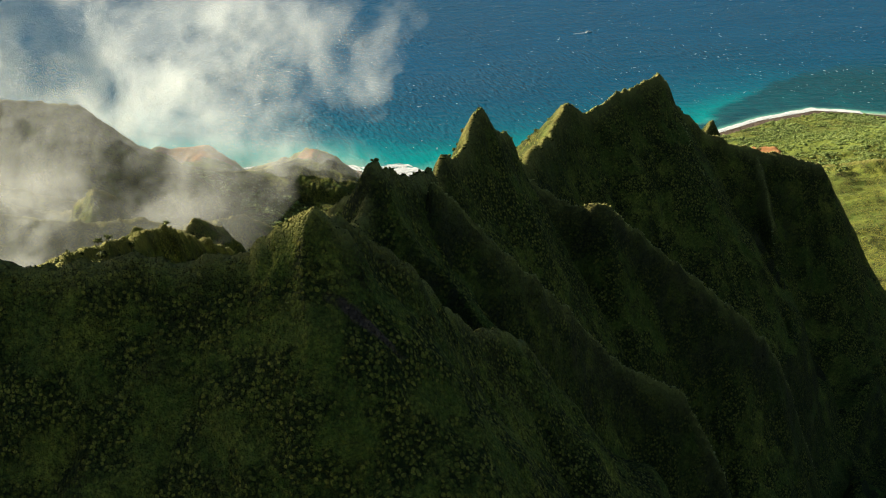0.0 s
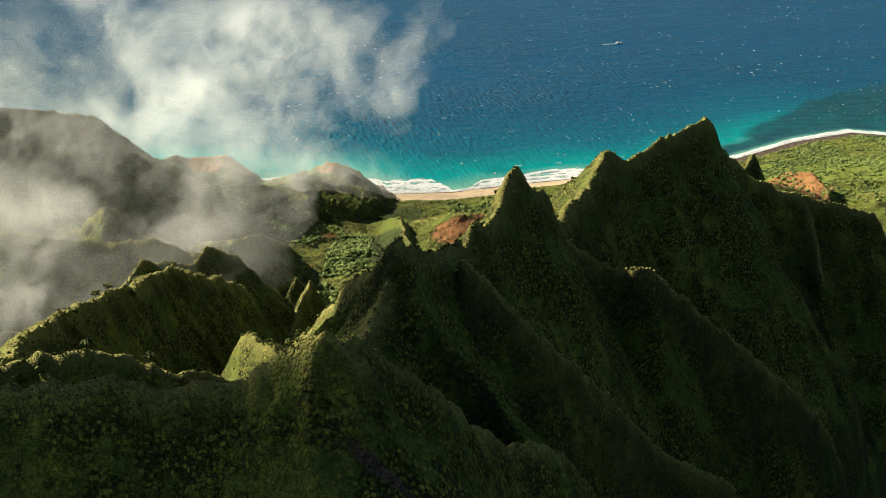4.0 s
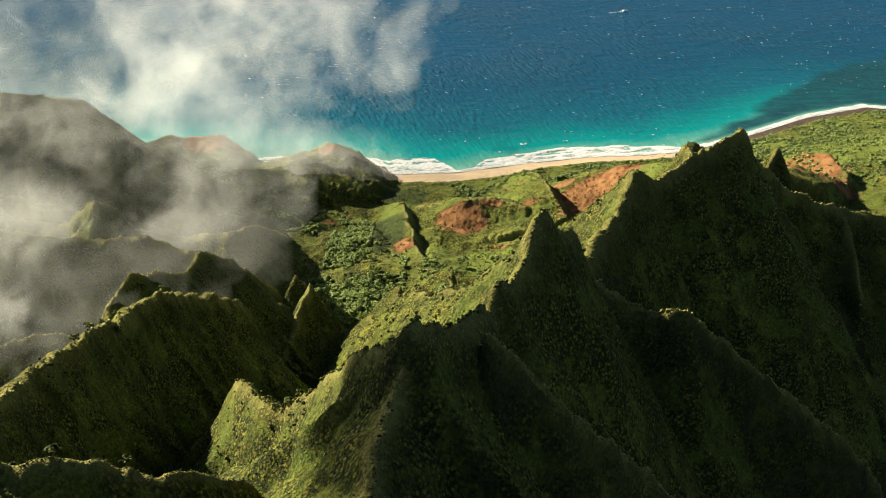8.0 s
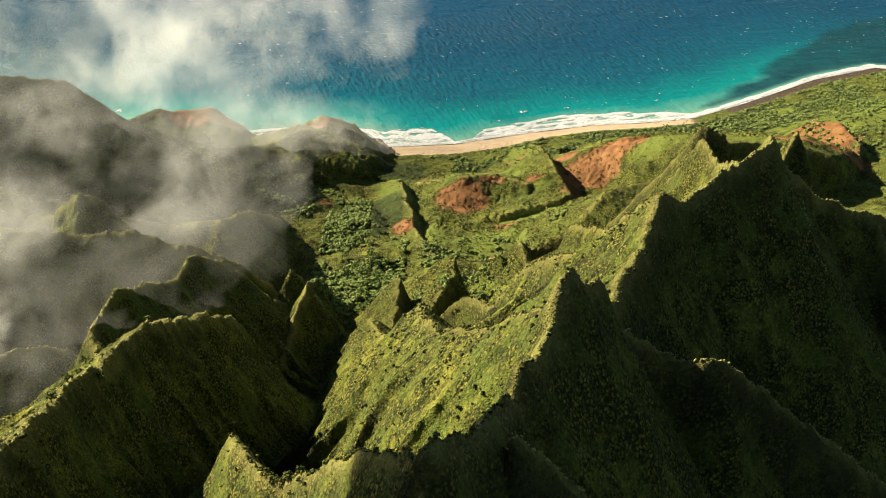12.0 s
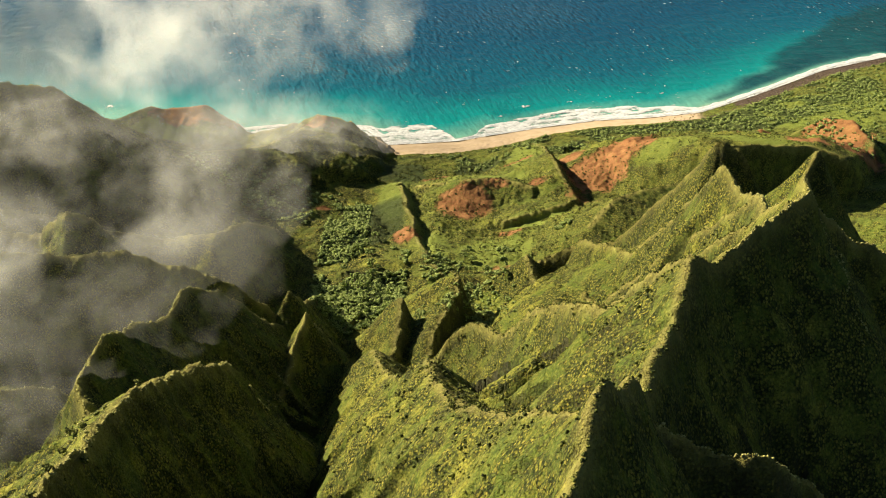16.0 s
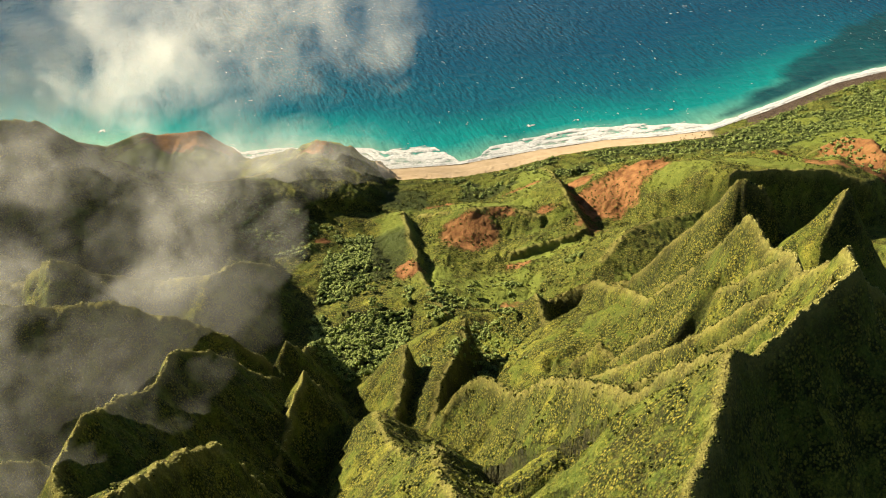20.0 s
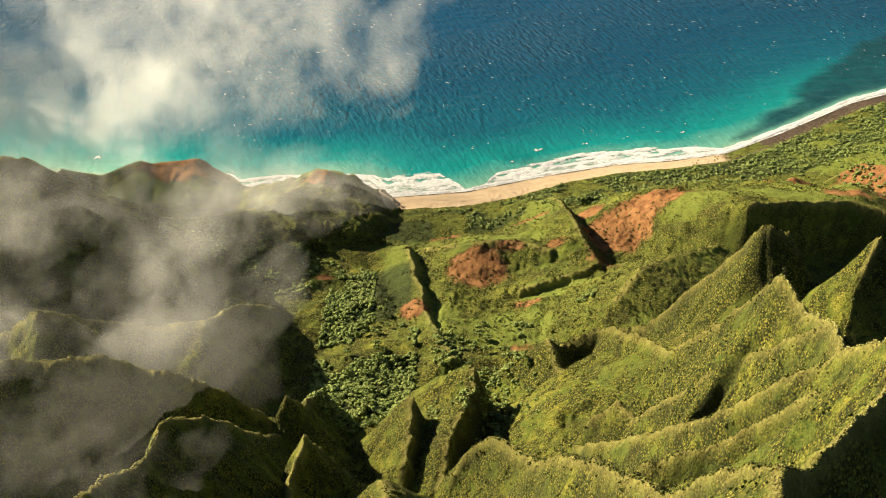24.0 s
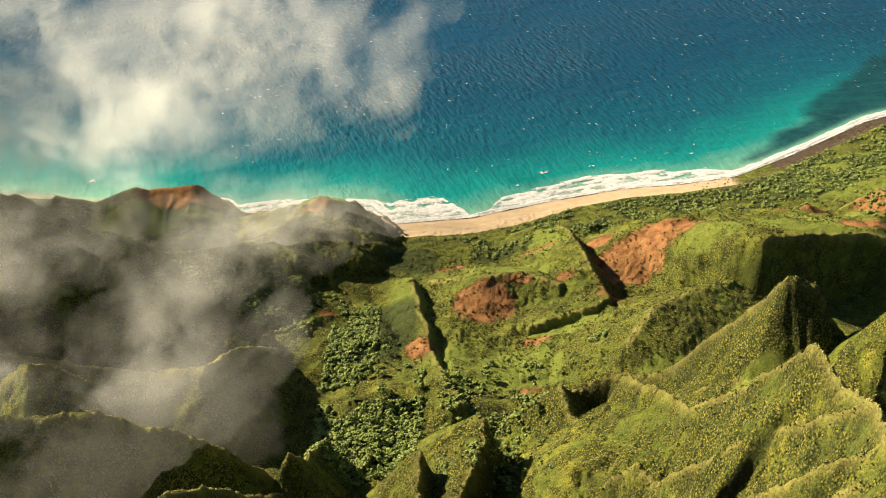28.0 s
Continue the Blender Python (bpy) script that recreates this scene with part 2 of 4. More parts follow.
FOAM = foam_material()
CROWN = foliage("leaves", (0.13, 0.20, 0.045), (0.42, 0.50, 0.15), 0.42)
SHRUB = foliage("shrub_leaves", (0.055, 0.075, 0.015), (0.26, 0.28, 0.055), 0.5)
# crest tufts coloured pale so the crests show a painted rim of light
RIM_TUFT = foliage("crest_grass_lit_rim", (0.30, 0.31, 0.08), (0.58, 0.54, 0.20))
BARK = plain("bark", (0.06, 0.045, 0.035), (0.16, 0.12, 0.09), 0.3, 0.9, 0.05)
GELCOAT = plain("white_gelcoat", (0.72, 0.72, 0.70), (0.82, 0.82, 0.80), 1.5, 0.25)
TINTED = plain("tinted_glass", (0.010, 0.014, 0.018), (0.02, 0.026, 0.03), 1.0, 0.08)
ALLOY = plain("mast_alloy", (0.45, 0.46, 0.47), (0.6, 0.61, 0.62), 0.5, 0.35, 0.0, 0.9)


def cloud_material():
    m, nt, b = material("cloud_mist")
    out = nt.nodes["Material Output"]
    nt.nodes.remove(b)
    clear = nt.nodes.new("ShaderNodeBsdfTransparent")
    lit = node(nt, "ShaderNodeBsdfDiffuse", Color=(0.815, 0.845, 0.81, 1))
    glow = node(nt, "ShaderNodeBsdfTranslucent", Color=(0.815, 0.845, 0.81, 1))
    body = node(nt, "ShaderNodeMixShader", Fac=0.7)
    nt.links.new(lit.outputs[0], body.inputs[1])
    nt.links.new(glow.outputs[0], body.inputs[2])
    wisp = noise_at(nt, 170, 4, 0.5, (1.0, 0.6, 1.0))
    wisp.node.inputs["Distortion"].default_value = 0.9
    fine = noise_at(nt, 55, 6, 0.58, (1.0, 0.7, 0.8))
    fine.node.inputs["Distortion"].default_value = 0.7
    shape = maths(nt, "MULTIPLY_ADD", fine, 0.55, maths(nt, "MULTIPLY", wisp, 0.85))
    soft = nt.nodes.new("ShaderNodeMapRange")
    soft.interpolation_type = "SMOOTHERSTEP"
    soft.inputs["From Min"].default_value, soft.inputs["From Max"].default_value = 0.5, 0.88
    nt.links.new(shape, soft.inputs["Value"])
    dens = maths(nt, "MULTIPLY", attribute(nt, "veil"), soft.outputs[0])
    dens = maths(nt, "MINIMUM", dens, 0.92)
    mix = nt.nodes.new("ShaderNodeMixShader")
    nt.links.new(dens, mix.inputs[0])
    nt.links.new(clear.outputs[0], mix.inputs[1])
    nt.links.new(body.outputs[0], mix.inputs[2])
    nt.links.new(mix.outputs[0], out.inputs["Surface"])
    return m


MIST = cloud_material()


# ---- the land: crest lines, in metres ----
# how steep each is at the crest and further down, on the line's left and on its right, and the run in which it eases
RIDGES = []


def ridge(kind, nodes, left, right, run):
    RIDGES.append((kind, nodes, left, right, run))


ridge("near", [(-420, 500, 545), (-260, 445, 582), (-165, 432, 588), (-141, 429, 585), (-109, 426, 590), (-88, 423, 588), (-70, 421, 594), (-57, 420, 603),
      (-48, 419, 610), (-40, 428, 603), (-17, 452, 576), (5, 500, 530), (27, 531, 512), (49, 566, 475), (70, 590, 425), (110, 610, 340)], (2.6, 1.3), (2.0, 1.4), 35)
ridge("near", [(-46, 450, 570), (-45, 490, 556), (-44, 540, 545), (-41, 580, 556), (-34, 592, 570)], (1.4, 1.0), (1.5, 1.3), 50)
ridge("near", [(-300, 530, 520), (-240, 520, 534), (-158, 544, 546), (-130, 562, 530), (-100, 600, 500)], (1.2, 1.0), (1.2, 1.0), 60)
ridge("pinnacle", [(-150, 842, 405), (-148, 834, 420), (-138, 800, 436), (-120, 756, 450), (-102, 737, 456), (-80, 700, 492), (-55, 640, 540), (-32, 592, 571)], (2.2, 1.6), (2.1, 1.5), 60)
ridge("pinnacle", [(-36, 588, 576), (-32, 596, 575), (-29, 605, 570), (-21, 625, 557), (-14, 642, 554), (-8, 657, 552), (-5, 665, 544), (-2, 673, 540), (1, 681, 552)], (1.9, 1.5), (2.5, 1.9), 50)
ridge("near", [(-46, 419, 608), (-37, 421, 601), (-30, 430, 578), (-21, 440, 553), (-6, 456, 532), (8, 470, 518), (22, 480, 496), (32, 482, 470), (44, 476, 430)], (2.8, 1.6), (2.2, 1.5), 25)
ridge("pinnacle", [(1, 681, 552), (6, 694, 549), (11, 708, 545), (14, 715, 548), (17, 725, 555), (21, 737, 561), (24, 745, 563), (29, 756, 553), (34, 771, 542), (41, 791, 535), (46, 803, 523), (52, 820, 503)],
      (2.2, 1.6), (2.6, 1.9), 55)
ridge("pinnacle", [(52, 820, 503), (58, 838, 501), (68, 865, 504), (79, 894, 504), (87, 916, 511), (95, 939, 516), (99, 948, 516), (110, 959, 507), (118, 966, 502), (125, 973, 505)], (1.3, 1.1), (2.8, 1.9), 70)
ridge("massif", [(125, 973, 505), (133, 980, 510), (143, 989, 513), (151, 997, 515), (161, 1007, 516), (175, 1019, 518), (180, 1024, 521), (186, 1034, 513), (190, 1060, 508), (198, 1094, 500), (203, 1125, 474), (195, 1171, 443)],
      (2.1, 1.7), (2.6, 1.8), 60)
ridge("spur", [(-8, 631, 556), (8, 636, 538), (26, 637, 519), (52, 651, 487), (75, 674, 457), (102, 697, 418), (151, 708, 387), (176, 702, 335), (190, 690, 280)], (4.2, 1.9), (4.0, 2.0), 22)
ridge("spur", [(44, 795, 522), (62, 815, 494), (82, 818, 478), (112, 813, 477),
      (132, 825, 457), (202, 835, 396), (240, 850, 354), (262, 868, 312), (295, 880, 225)], (4.2, 1.9), (4.0, 2.0), 22)
ridge("massif", [(196, 1088, 503), (208, 1105, 476), (236, 1110, 450), (286, 1120, 428), (354, 1130, 410), (395, 1150, 344), (430, 1150, 245)], (1.8, 1.3), (2.6, 1.8), 100)
ridge("massif", [(172, 1038, 508), (186, 1030, 470), (198, 1022, 425), (206, 1000, 330), (216, 985, 250)], (3.0, 2.2), (3.0, 2.2), 40)
ridge("massif", [(290, 1118, 424), (300, 1085, 370), (305, 1060, 300), (310, 1040, 220)], (3.0, 2.2), (3.0, 2.2), 40)
ridge("massif", [(195, 1171, 443), (206, 1223, 432), (203, 1280, 408), (197, 1325, 414)], (2.6, 2.0), (2.4, 1.7), 50)
ridge("massif", [(285, 1450, 220), (303, 1474, 280), (320, 1493, 330), (334, 1508, 354), (345, 1528, 330), (370, 1560, 235)], (1.5, 1.1), (2.4, 1.5), 60)
ridge("flank", [(97, 949, 516), (80, 1000, 474), (68, 1041, 434), (50, 1104, 402), (38, 1163, 370), (28, 1240, 318),
      (18, 1310, 262), (15, 1384, 216), (0, 1415, 204), (-15, 1443, 197), (-30, 1450, 180), (-48, 1448, 150)], (2.6, 1.7), (1.2, 1.15), 60)
ridge("flank", [(24, 747, 548), (-9, 860, 470), (-33, 925, 436), (-45, 1000, 402), (-52, 1074, 373), (-70, 1150, 312), (-88, 1251, 252), (-109, 1346, 220), (-114, 1362, 205), (-118, 1400, 140)], (0.62, 1.9), (0.8, 1.0), 34)
ridge("flank", [(195, 1171, 440), (131, 1234, 353), (95, 1330, 270), (60, 1420, 200)], (2.2, 1.9), (2.8, 2.2), 40)
ridge("flank", [(205, 1144, 455), (180, 1160, 421), (154, 1177, 387), (120, 1198, 352), (82, 1215, 326)], (2.3, 1.9), (2.6, 2.1), 40)
ridge("flank", [(206, 1223, 430), (180, 1290, 374), (152, 1352, 310), (126, 1402, 254), (112, 1435, 218), (100, 1459, 222), (78, 1475, 190), (60, 1490, 150)], (2.3, 2.0), (2.8, 2.2), 40)
ridge("flank", [(197, 1325, 413), (178, 1420, 322), (156, 1520, 234), (148, 1588, 212), (117, 1661, 182), (98, 1685, 118)], (2.3, 1.9), (2.8, 2.2), 40)
ridge("flank", [(275, 1550, 325), (266, 1556, 340), (244, 1565, 342), (215, 1620, 270), (190, 1660, 215), (160, 1690, 165), (116, 1738, 138), (70, 1745, 110)], (3.0, 1.8), (2.4, 1.6), 40)
ridge("flank", [(262, 1500, 285), (228, 1522, 264), (202, 1542, 246), (172, 1568, 222)], (0.5, 0.9), (0.5, 0.9), 40)
ridge("flank", [(58, 1735, 128), (66, 1690, 116), (90, 1640, 130)], (1.2, 0.9), (0.9, 0.8), 30)
ridge("flank", [(150, 1850, 112), (185, 1900, 128), (240, 1950, 122), (300, 2000, 110)], (0.7, 0.6), (0.3, 0.4), 50)
ridge("rock", [(-18, 1668, 108), (-25, 1655, 143), (-29, 1622, 134), (-42, 1570, 138), (-56, 1515, 136), (-62, 1470, 120), (-66, 1440, 85)], (4.0, 2.6), (0.8, 0.95), 30)
ridge("rock", [(-92, 1612, 118), (-91, 1591, 143), (-93, 1550, 140), (-97, 1500, 128), (-100, 1462, 96)], (3.0, 2.0), (0.9, 1.7), 20)
ridge("west", [(-250, 560, 490), (-228, 640, 498), (-234, 733, 479), (-236, 793, 460), (-236, 880, 434),
      (-231, 985, 409), (-224, 1050, 377), (-214, 1105, 352), (-205, 1151, 326), (-196, 1185, 280), (-186, 1260, 190)], (0.9, 0.9), (2.6, 1.6), 50)
ridge("west", [(-236, 890, 416), (-262, 960, 388), (-286, 1050, 342), (-306, 1110, 336), (-300, 1160, 348), (-295, 1200, 330), (-280, 1270, 300), (-273, 1322, 300), (-254, 1370, 272), (-238, 1450, 202),
      (-227, 1530, 143)], (2.4, 1.7), (1.5, 1.25), 50)
ridge("west", [(-196, 1185, 268), (-198, 1240, 210), (-194, 1310, 194), (-188, 1360, 214), (-176, 1396, 234), (-168, 1432, 196), (-150, 1490, 108)], (2.2, 1.6), (2.0, 1.5), 40)
ridge("west", [(-227, 1530, 140), (-221, 1538, 144), (-214, 1548, 176), (-206, 1585, 140), (-203, 1640, 116), (-199, 1674, 104), (-196, 1710, 63)], (2.0, 1.6), (1.8, 1.4), 40)
ridge("west", [(-178, 1620, 58), (-156, 1668, 80), (-150, 1690, 72), (-142, 1712, 38)], (1.8, 1.2), (1.8, 1.2), 30)
ridge("west", [(-620, 1560, 235), (-470, 1560, 215), (-390, 1560, 222), (-350, 1558, 208), (-309, 1551, 201), (-270, 1540, 186), (-232, 1545, 150)], (1.6, 1.1), (1.8, 1.2), 50)
ridge("west", [(-620, 1640, 250), (-520, 1720, 190), (-470, 1750, 160), (-400, 1760, 140), (-329, 1749, 153), (-301, 1816, 137), (-270, 1890, 90)], (1.2, 0.8), (1.5, 1.0), 50)
ridge("west", [(-700, 1600, 280), (-600, 1640, 220), (-545, 1640, 205), (-503, 1630, 210),
      (-490, 1620, 226), (-462, 1600, 250), (-445, 1615, 240), (-432, 1690, 170)], (2.2, 1.8), (2.6, 2.0), 50)
ridge("west", [(-470, 1180, 260), (-403, 1239, 250), (-370, 1300, 200)], (1.6, 1.2), (1.6, 1.2), 50)
ridge("coast", [(-900, 1880, 320), (-760, 1900, 305), (-640, 1930, 292), (-570, 1937, 282),
      (-535, 1960, 240), (-506, 1981, 193), (-450, 2100, 120), (-380, 2220, 70)], (1.1, 0.8), (1.3, 0.8), 80)
ridge("coast", [(-506, 1981, 193), (-450, 2060, 142), (-400, 2120, 114), (-383, 2135, 112), (-340, 2190, 96), (-300, 2257, 88), (-275, 2310, 84)], (0.9, 0.7), (0.10, 0.80), 60)
ridge("head", [(-700, 2445, 62), (-637, 2450, 46), (-585, 2450, 66), (-568, 2448, 72), (-552, 2450, 66), (-500, 2450, 69), (-474, 2450, 73), (-452, 2448, 58), (-436, 2445, 30), (-428, 2443, 4)],
      (0.4, 1.5), (0.8, 0.38), 26)
ridge("head", [(-425, 2440, 6), (-398, 2420, 24), (-364, 2400, 42), (-320, 2374, 60), (-309, 2370, 68), (-302, 2366, 64), (-275, 2350, 80)], (0.35, 1.3), (0.9, 0.45), 40)
ridge("head", [(-275, 2350, 80), (-258, 2338, 93), (-240, 2334, 93), (-230, 2345, 84), (-219, 2383, 64), (-208, 2396, 60), (-201, 2404, 46), (-190, 2412, 34), (-178, 2422, 14), (-168, 2430, 3)],
      (0.5, 1.4), (1.9, 0.62), 34)
ridge("valley", [(-118, 2150, 40), (-113, 2128, 58), (-97, 2020, 63), (-86, 1918, 68), (-66, 1830, 76), (-48, 1770, 80)], (1.25, 1.0), (0.3, 0.6), 60)
ridge("valley", [(-90, 2140, 46), (-40, 2110, 64), (-10, 2092, 76), (40, 2100, 74), (90, 2075, 70)], (0.25, 0.5), (0.65, 0.55), 60)
ridge("valley", [(70, 2335, 26), (103, 2325, 48), (116, 2250, 68), (126, 2180, 82), (136, 2100, 82), (150, 2040, 64)], (1.3, 1.0), (0.2, 0.6), 40)
ridge("valley", [(40, 1993, 55), (68, 1999, 60), (110, 2010, 65), (152, 2036, 70)], (0.1, 0.4), (2.2, 1.0), 60)
ridge("valley", [(150, 2275, 44), (205, 2225, 76), (262, 2210, 92), (300, 2160, 86), (325, 2100, 90)], (0.55, 0.6), (0.3, 0.42), 50)
ridge("valley", [(350, 2034, 146), (362, 2042, 150), (420, 2060, 142), (505, 2080, 134), (550, 2060, 118)], (0.15, 0.62), (2.6, 1.6), 200)
ridge("valley", [(430, 2290, 60), (478, 2294, 78), (520, 2285, 64)], (0.9, 0.7), (0.4, 0.6), 30)
ridge("valley", [(540, 2340, 54), (600, 2325, 86), (628, 2285, 98), (640, 2200, 88), (612, 2140, 72)], (1.4, 0.9), (0.8, 0.6), 50)
ridge("valley", [(700, 2240, 70), (780, 2180, 100), (860, 2150, 110)], (0.5, 0.5), (0.8, 0.6), 50)
# how deep the gullies down the sides are and how far apart, the warp of the crest line and its crags
GULLIES = {"near": (0.42, 30, 0.8, 5), "pinnacle": (0.46, 26, 0.45, 4), "spur": (0.30, 30, 0.4, 2.5), "massif": (0.55, 40, 0.5, 4), "flank": (0.38, 27, 0.6, 4), "rock": (0.34, 26, 0.7, 5),
           "west": (0.46, 34, 0.8, 6), "coast": (0.55, 42, 1.0, 9), "head": (0.75, 24, 0.55, 5), "valley": (0.26, 34, 0.8, 1)}
SHORE_X = (-2000, -860, -560, -440, -420, -342, -247, -188, -158, -93, -23, 39, 137, 238, 337, 440, 563, 650, 741, 893, 964, 1100, 2500)
SHORE_Y = (2900, 2600, 2540, 2500, 2470, 2505, 2520, 2489, 2441, 2449, 2458, 2486, 2526, 2560, 2573, 2599, 2694, 2770, 2850, 2935, 2915, 2850, 2500)
FLOOR_Y = (-3000, 0, 400, 800, 1100, 1400, 1700, 1850, 2000, 2150, 2300, 2400, 2440)
FLOOR_Z = (300, 210, 190, 170, 145, 100, 66, 58, 48, 34, 20, 10, 5)


def shore_y(x):
    return np.interp(x, SHORE_X, SHORE_Y)


# the line of the main crest, west of which the sunlit ribs run down
MAIN_Y = (592, 631, 683, 747, 812, 832, 895, 947, 982, 1022, 1060, 1125, 1171, 1223, 1325, 1400, 1500, 1560, 1700)
MAIN_X = (-32, -8, 2, 24, 48, 56, 77, 98, 125, 178, 190, 203, 195, 206, 197, 240, 330, 400, 900)


def land(x, y):
    """Height, the ridge that rises there (-1: the valley floor) and how far its crest is."""
    shape = x.shape
    x, y = x.ravel(), y.ravel()
    sx = 7 * (vnoise(x / 45, y / 45, 1) - 0.5) + 5.5 * (vnoise(x / 15, y / 15, 3) - 0.5) + 2.6 * (vnoise(x / 6, y / 6, 5) - 0.5)
    sy = 7 * (vnoise(x / 45, y / 45, 4) - 0.5) + 5.5 * (vnoise(x / 15, y / 15, 6) - 0.5) + 2.6 * (vnoise(x / 6, y / 6, 2) - 0.5)
    off = shore_y(x) - y
    z = np.interp(y - (shore_y(x) - 2450), FLOOR_Y, FLOOR_Z)
    z = z + (fbm(x / 120, y / 120, 4, 2) - 0.5) * np.clip(off - 60, 0, 400) * 0.06
    z = z + (ridged(x / 95, y / 80, 2) + 0.5 * ridged(x / 41, y / 37, 5) - 0.75) * 12 * smooth(300, 480, off) * smooth(1500, 1650, y)
    z = z + smooth(250, 900, np.abs(x - 150)) * smooth(150, 500, off) * 30 * fbm(x / 200, y / 200, 3, 5)
    z = np.where(off < 60, np.clip(off, -40, 60) * 0.085 + smooth(40, 60, off) * 0.6, np.maximum(z, 5.1))
    west_of = x < np.interp(y, MAIN_Y, MAIN_X) + 5
    who = np.full(x.shape, -1)
    from_crest = np.full(x.shape, 999.0)
    for n, (kind, nodes, left, right, run) in enumerate(RIDGES):
        depth, wave, bent, crags = GULLIES[kind]
        round_off = 3.5 if kind == "rock" else 2.0
        wx, wy = x + bent * sx, y + bent * sy
        pts = np.array(nodes, float)
        start, last = 0.0, len(pts) - 2
        for k, (a, b) in enumerate(zip(pts[:-1], pts[1:])):
            high = max(a[2], b[2])
            reach = high / (0.66 * min(left[1], right[1])) * 0.9 + 20
            dx, dy = b[:2] - a[:2]
            length = math.hypot(dx, dy)
            box = np.nonzero((x > min(a[0], b[0]) - reach) & (x < max(a[0], b[0]) + reach) & (y > min(a[1], b[1]) - reach) & (y < max(a[1], b[1]) + reach)
                             & (z < high + 8) & (west_of | (kind != "flank")))[0]
            px, py = wx[box], wy[box]
            u = ((px - a[0]) * dx + (py - a[1]) * dy) / length
            t = np.clip(u / length, 0, 1)
            over = u - t * length
            cross = (dx * (py - a[1]) - dy * (px - a[0])) / length
            over = np.where(((over < 0) & (k == 0)) | ((over > 0) & (k == last)), over * 1.9, over)
            gap = np.sqrt(cross ** 2 + over ** 2 + round_off ** 2) - round_off
            crest = a[2] + t * (b[2] - a[2])
            w = 0.5 + 0.5 * cross / np.maximum(gap, 0.5)
            steep, eased = right[0] + w * (left[0] - right[0]), right[1] + w * (left[1] - right[1])
            least = 0.58 * gap
            may = crest + 6 - eased * least - (steep - eased) * run * (1 - np.exp(-least / run)) > z[box]
            box, px, py, gap, crest, steep, eased, t = box[may], px[may], py[may], gap[may], crest[may], steep[may], eased[may], t[may]
            if len(box):
                along = start + t * length
                wob = along + 14 * (vnoise(px / 40, py / 40, n) - 0.5)
                flute = 0.6 * ridged(wob / wave + 7 * n, gap / 260, n) + 0.4 * ridged(wob / 11 + 3 * n, gap / 90, n + 3)
                run_here = gap * (1 + depth * (0.5 - flute) * 1.2 * smooth(1, 30, gap))
                drop = eased * run_here + (steep - eased) * run * (1 - np.exp(-run_here / run))
                crag = ((fbm(along / 21, 0 * along + n, 3, n) - 0.5) * crags + (vnoise(along / 4.5, 0 * along + n, n + 2) - 0.5) * 3.4) * smooth(60, 200, crest) + 0.8
                rise = crest + crag * np.exp(-gap / 10) - np.maximum(drop - 0.5, 0)
                won = rise > z[box]
                z[box[won]], who[box[won]], from_crest[box[won]] = rise[won], n, gap[won]
            start += length
    bush = smooth(40, 90, off)
    z = z + bush * ((fbm(x / 12, y / 12, 3, 6) - 0.5) * 3.0 + (vnoise(x / 4, y / 4, 3) - 0.5) * 1.8)
    z = np.where(off < 0, np.minimum(z, off * 0.05), z)
    return z.reshape(shape), who.reshape(shape), from_crest.reshape(shape)


def steps(*spans):
    out = [spans[0][0]]
    for a, b, step in spans:
        n = max(1, round((b - a) / step))
        out += [a + (b - a) * (k + 1) / n for k in range(n)]
    return np.array(out)


XS = steps((-3000, -1000, 100), (-1000, -640, 12), (-640, -520, 4), (-520, -340, 2.6), (-340, 320, 1.6), (320, 640, 4), (640, 1100, 7), (1100, 3000, 100))
YS = steps((-2500, -100, 150), (-100, 360, 20), (360, 1000, 1.6), (1000, 1700, 2.3), (1700, 2620, 4), (2620, 3060, 10), (3060, 3300, 60))
GX, GY = np.meshgrid(XS, YS)
GZ, WHO, FROM_CREST = land(GX, GY)
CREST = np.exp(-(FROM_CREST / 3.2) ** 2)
OFF = shore_y(GX) - GY


def spot(x, y, rx, ry):
    return np.exp(-((GX - x) / rx) ** 2 - ((GY - y) / ry) ** 2)


SOIL = np.zeros(GX.shape)
for x, y, rx, ry, s in ((-14, 2056, 46, 42, 0.85), (30, 2095, 30, 16, 0.6), (195, 2160, 62, 60, 0.85), (245, 2190, 62, 52, 0.9), (155, 2240, 40, 30, 0.6), (-100, 1928, 24, 30, 0.75),
                        (471, 2292, 60, 32, 0.85), (508, 2125, 40, 34, 0.75), (615, 2310, 70, 60, 0.8), (600, 2150, 50, 45, 0.7), (-262, 2332, 50, 20, 0.5), (-297, 2318, 40, 20, 0.55),
                        (-490, 2450, 85, 45, 0.85), (-226, 2038, 16, 14, 0.65), (-57, 2211, 40, 14, 0.6), (67, 2212, 45, 14, 0.55), (50, 1962, 36, 22, 0.55), (212, 1745, 35, 60, 0.55),
                        (160, 2060, 40, 60, 0.45), (-540, 1990, 50, 50, 0.4), (37, 1830, 30, 20, 0.45), (98, 2098, 25, 18, 0.55), (618, 2262, 30, 60, 0.9), (596, 2168, 52, 34, 0.9), (482, 2296, 52, 16, 0.9)):
    SOIL = np.maximum(SOIL, s * spot(x, y, rx, ry))
BEACH = np.interp(GX, (-190, -150, 50, 150, 470), (40, 84, 100, 72, 58))
SAND = np.where((GX > -190) & (GX < 560), smooth(1.1, 0.92, OFF / BEACH), 0) * smooth(-178, -160, GX) * smooth(540, 330, GX)
SAND = np.maximum(SAND, smooth(6, -4, OFF))
LEDGE = spot(-28, 404, 26, 4) * 0.6
BUSH = np.zeros(GX.shape)
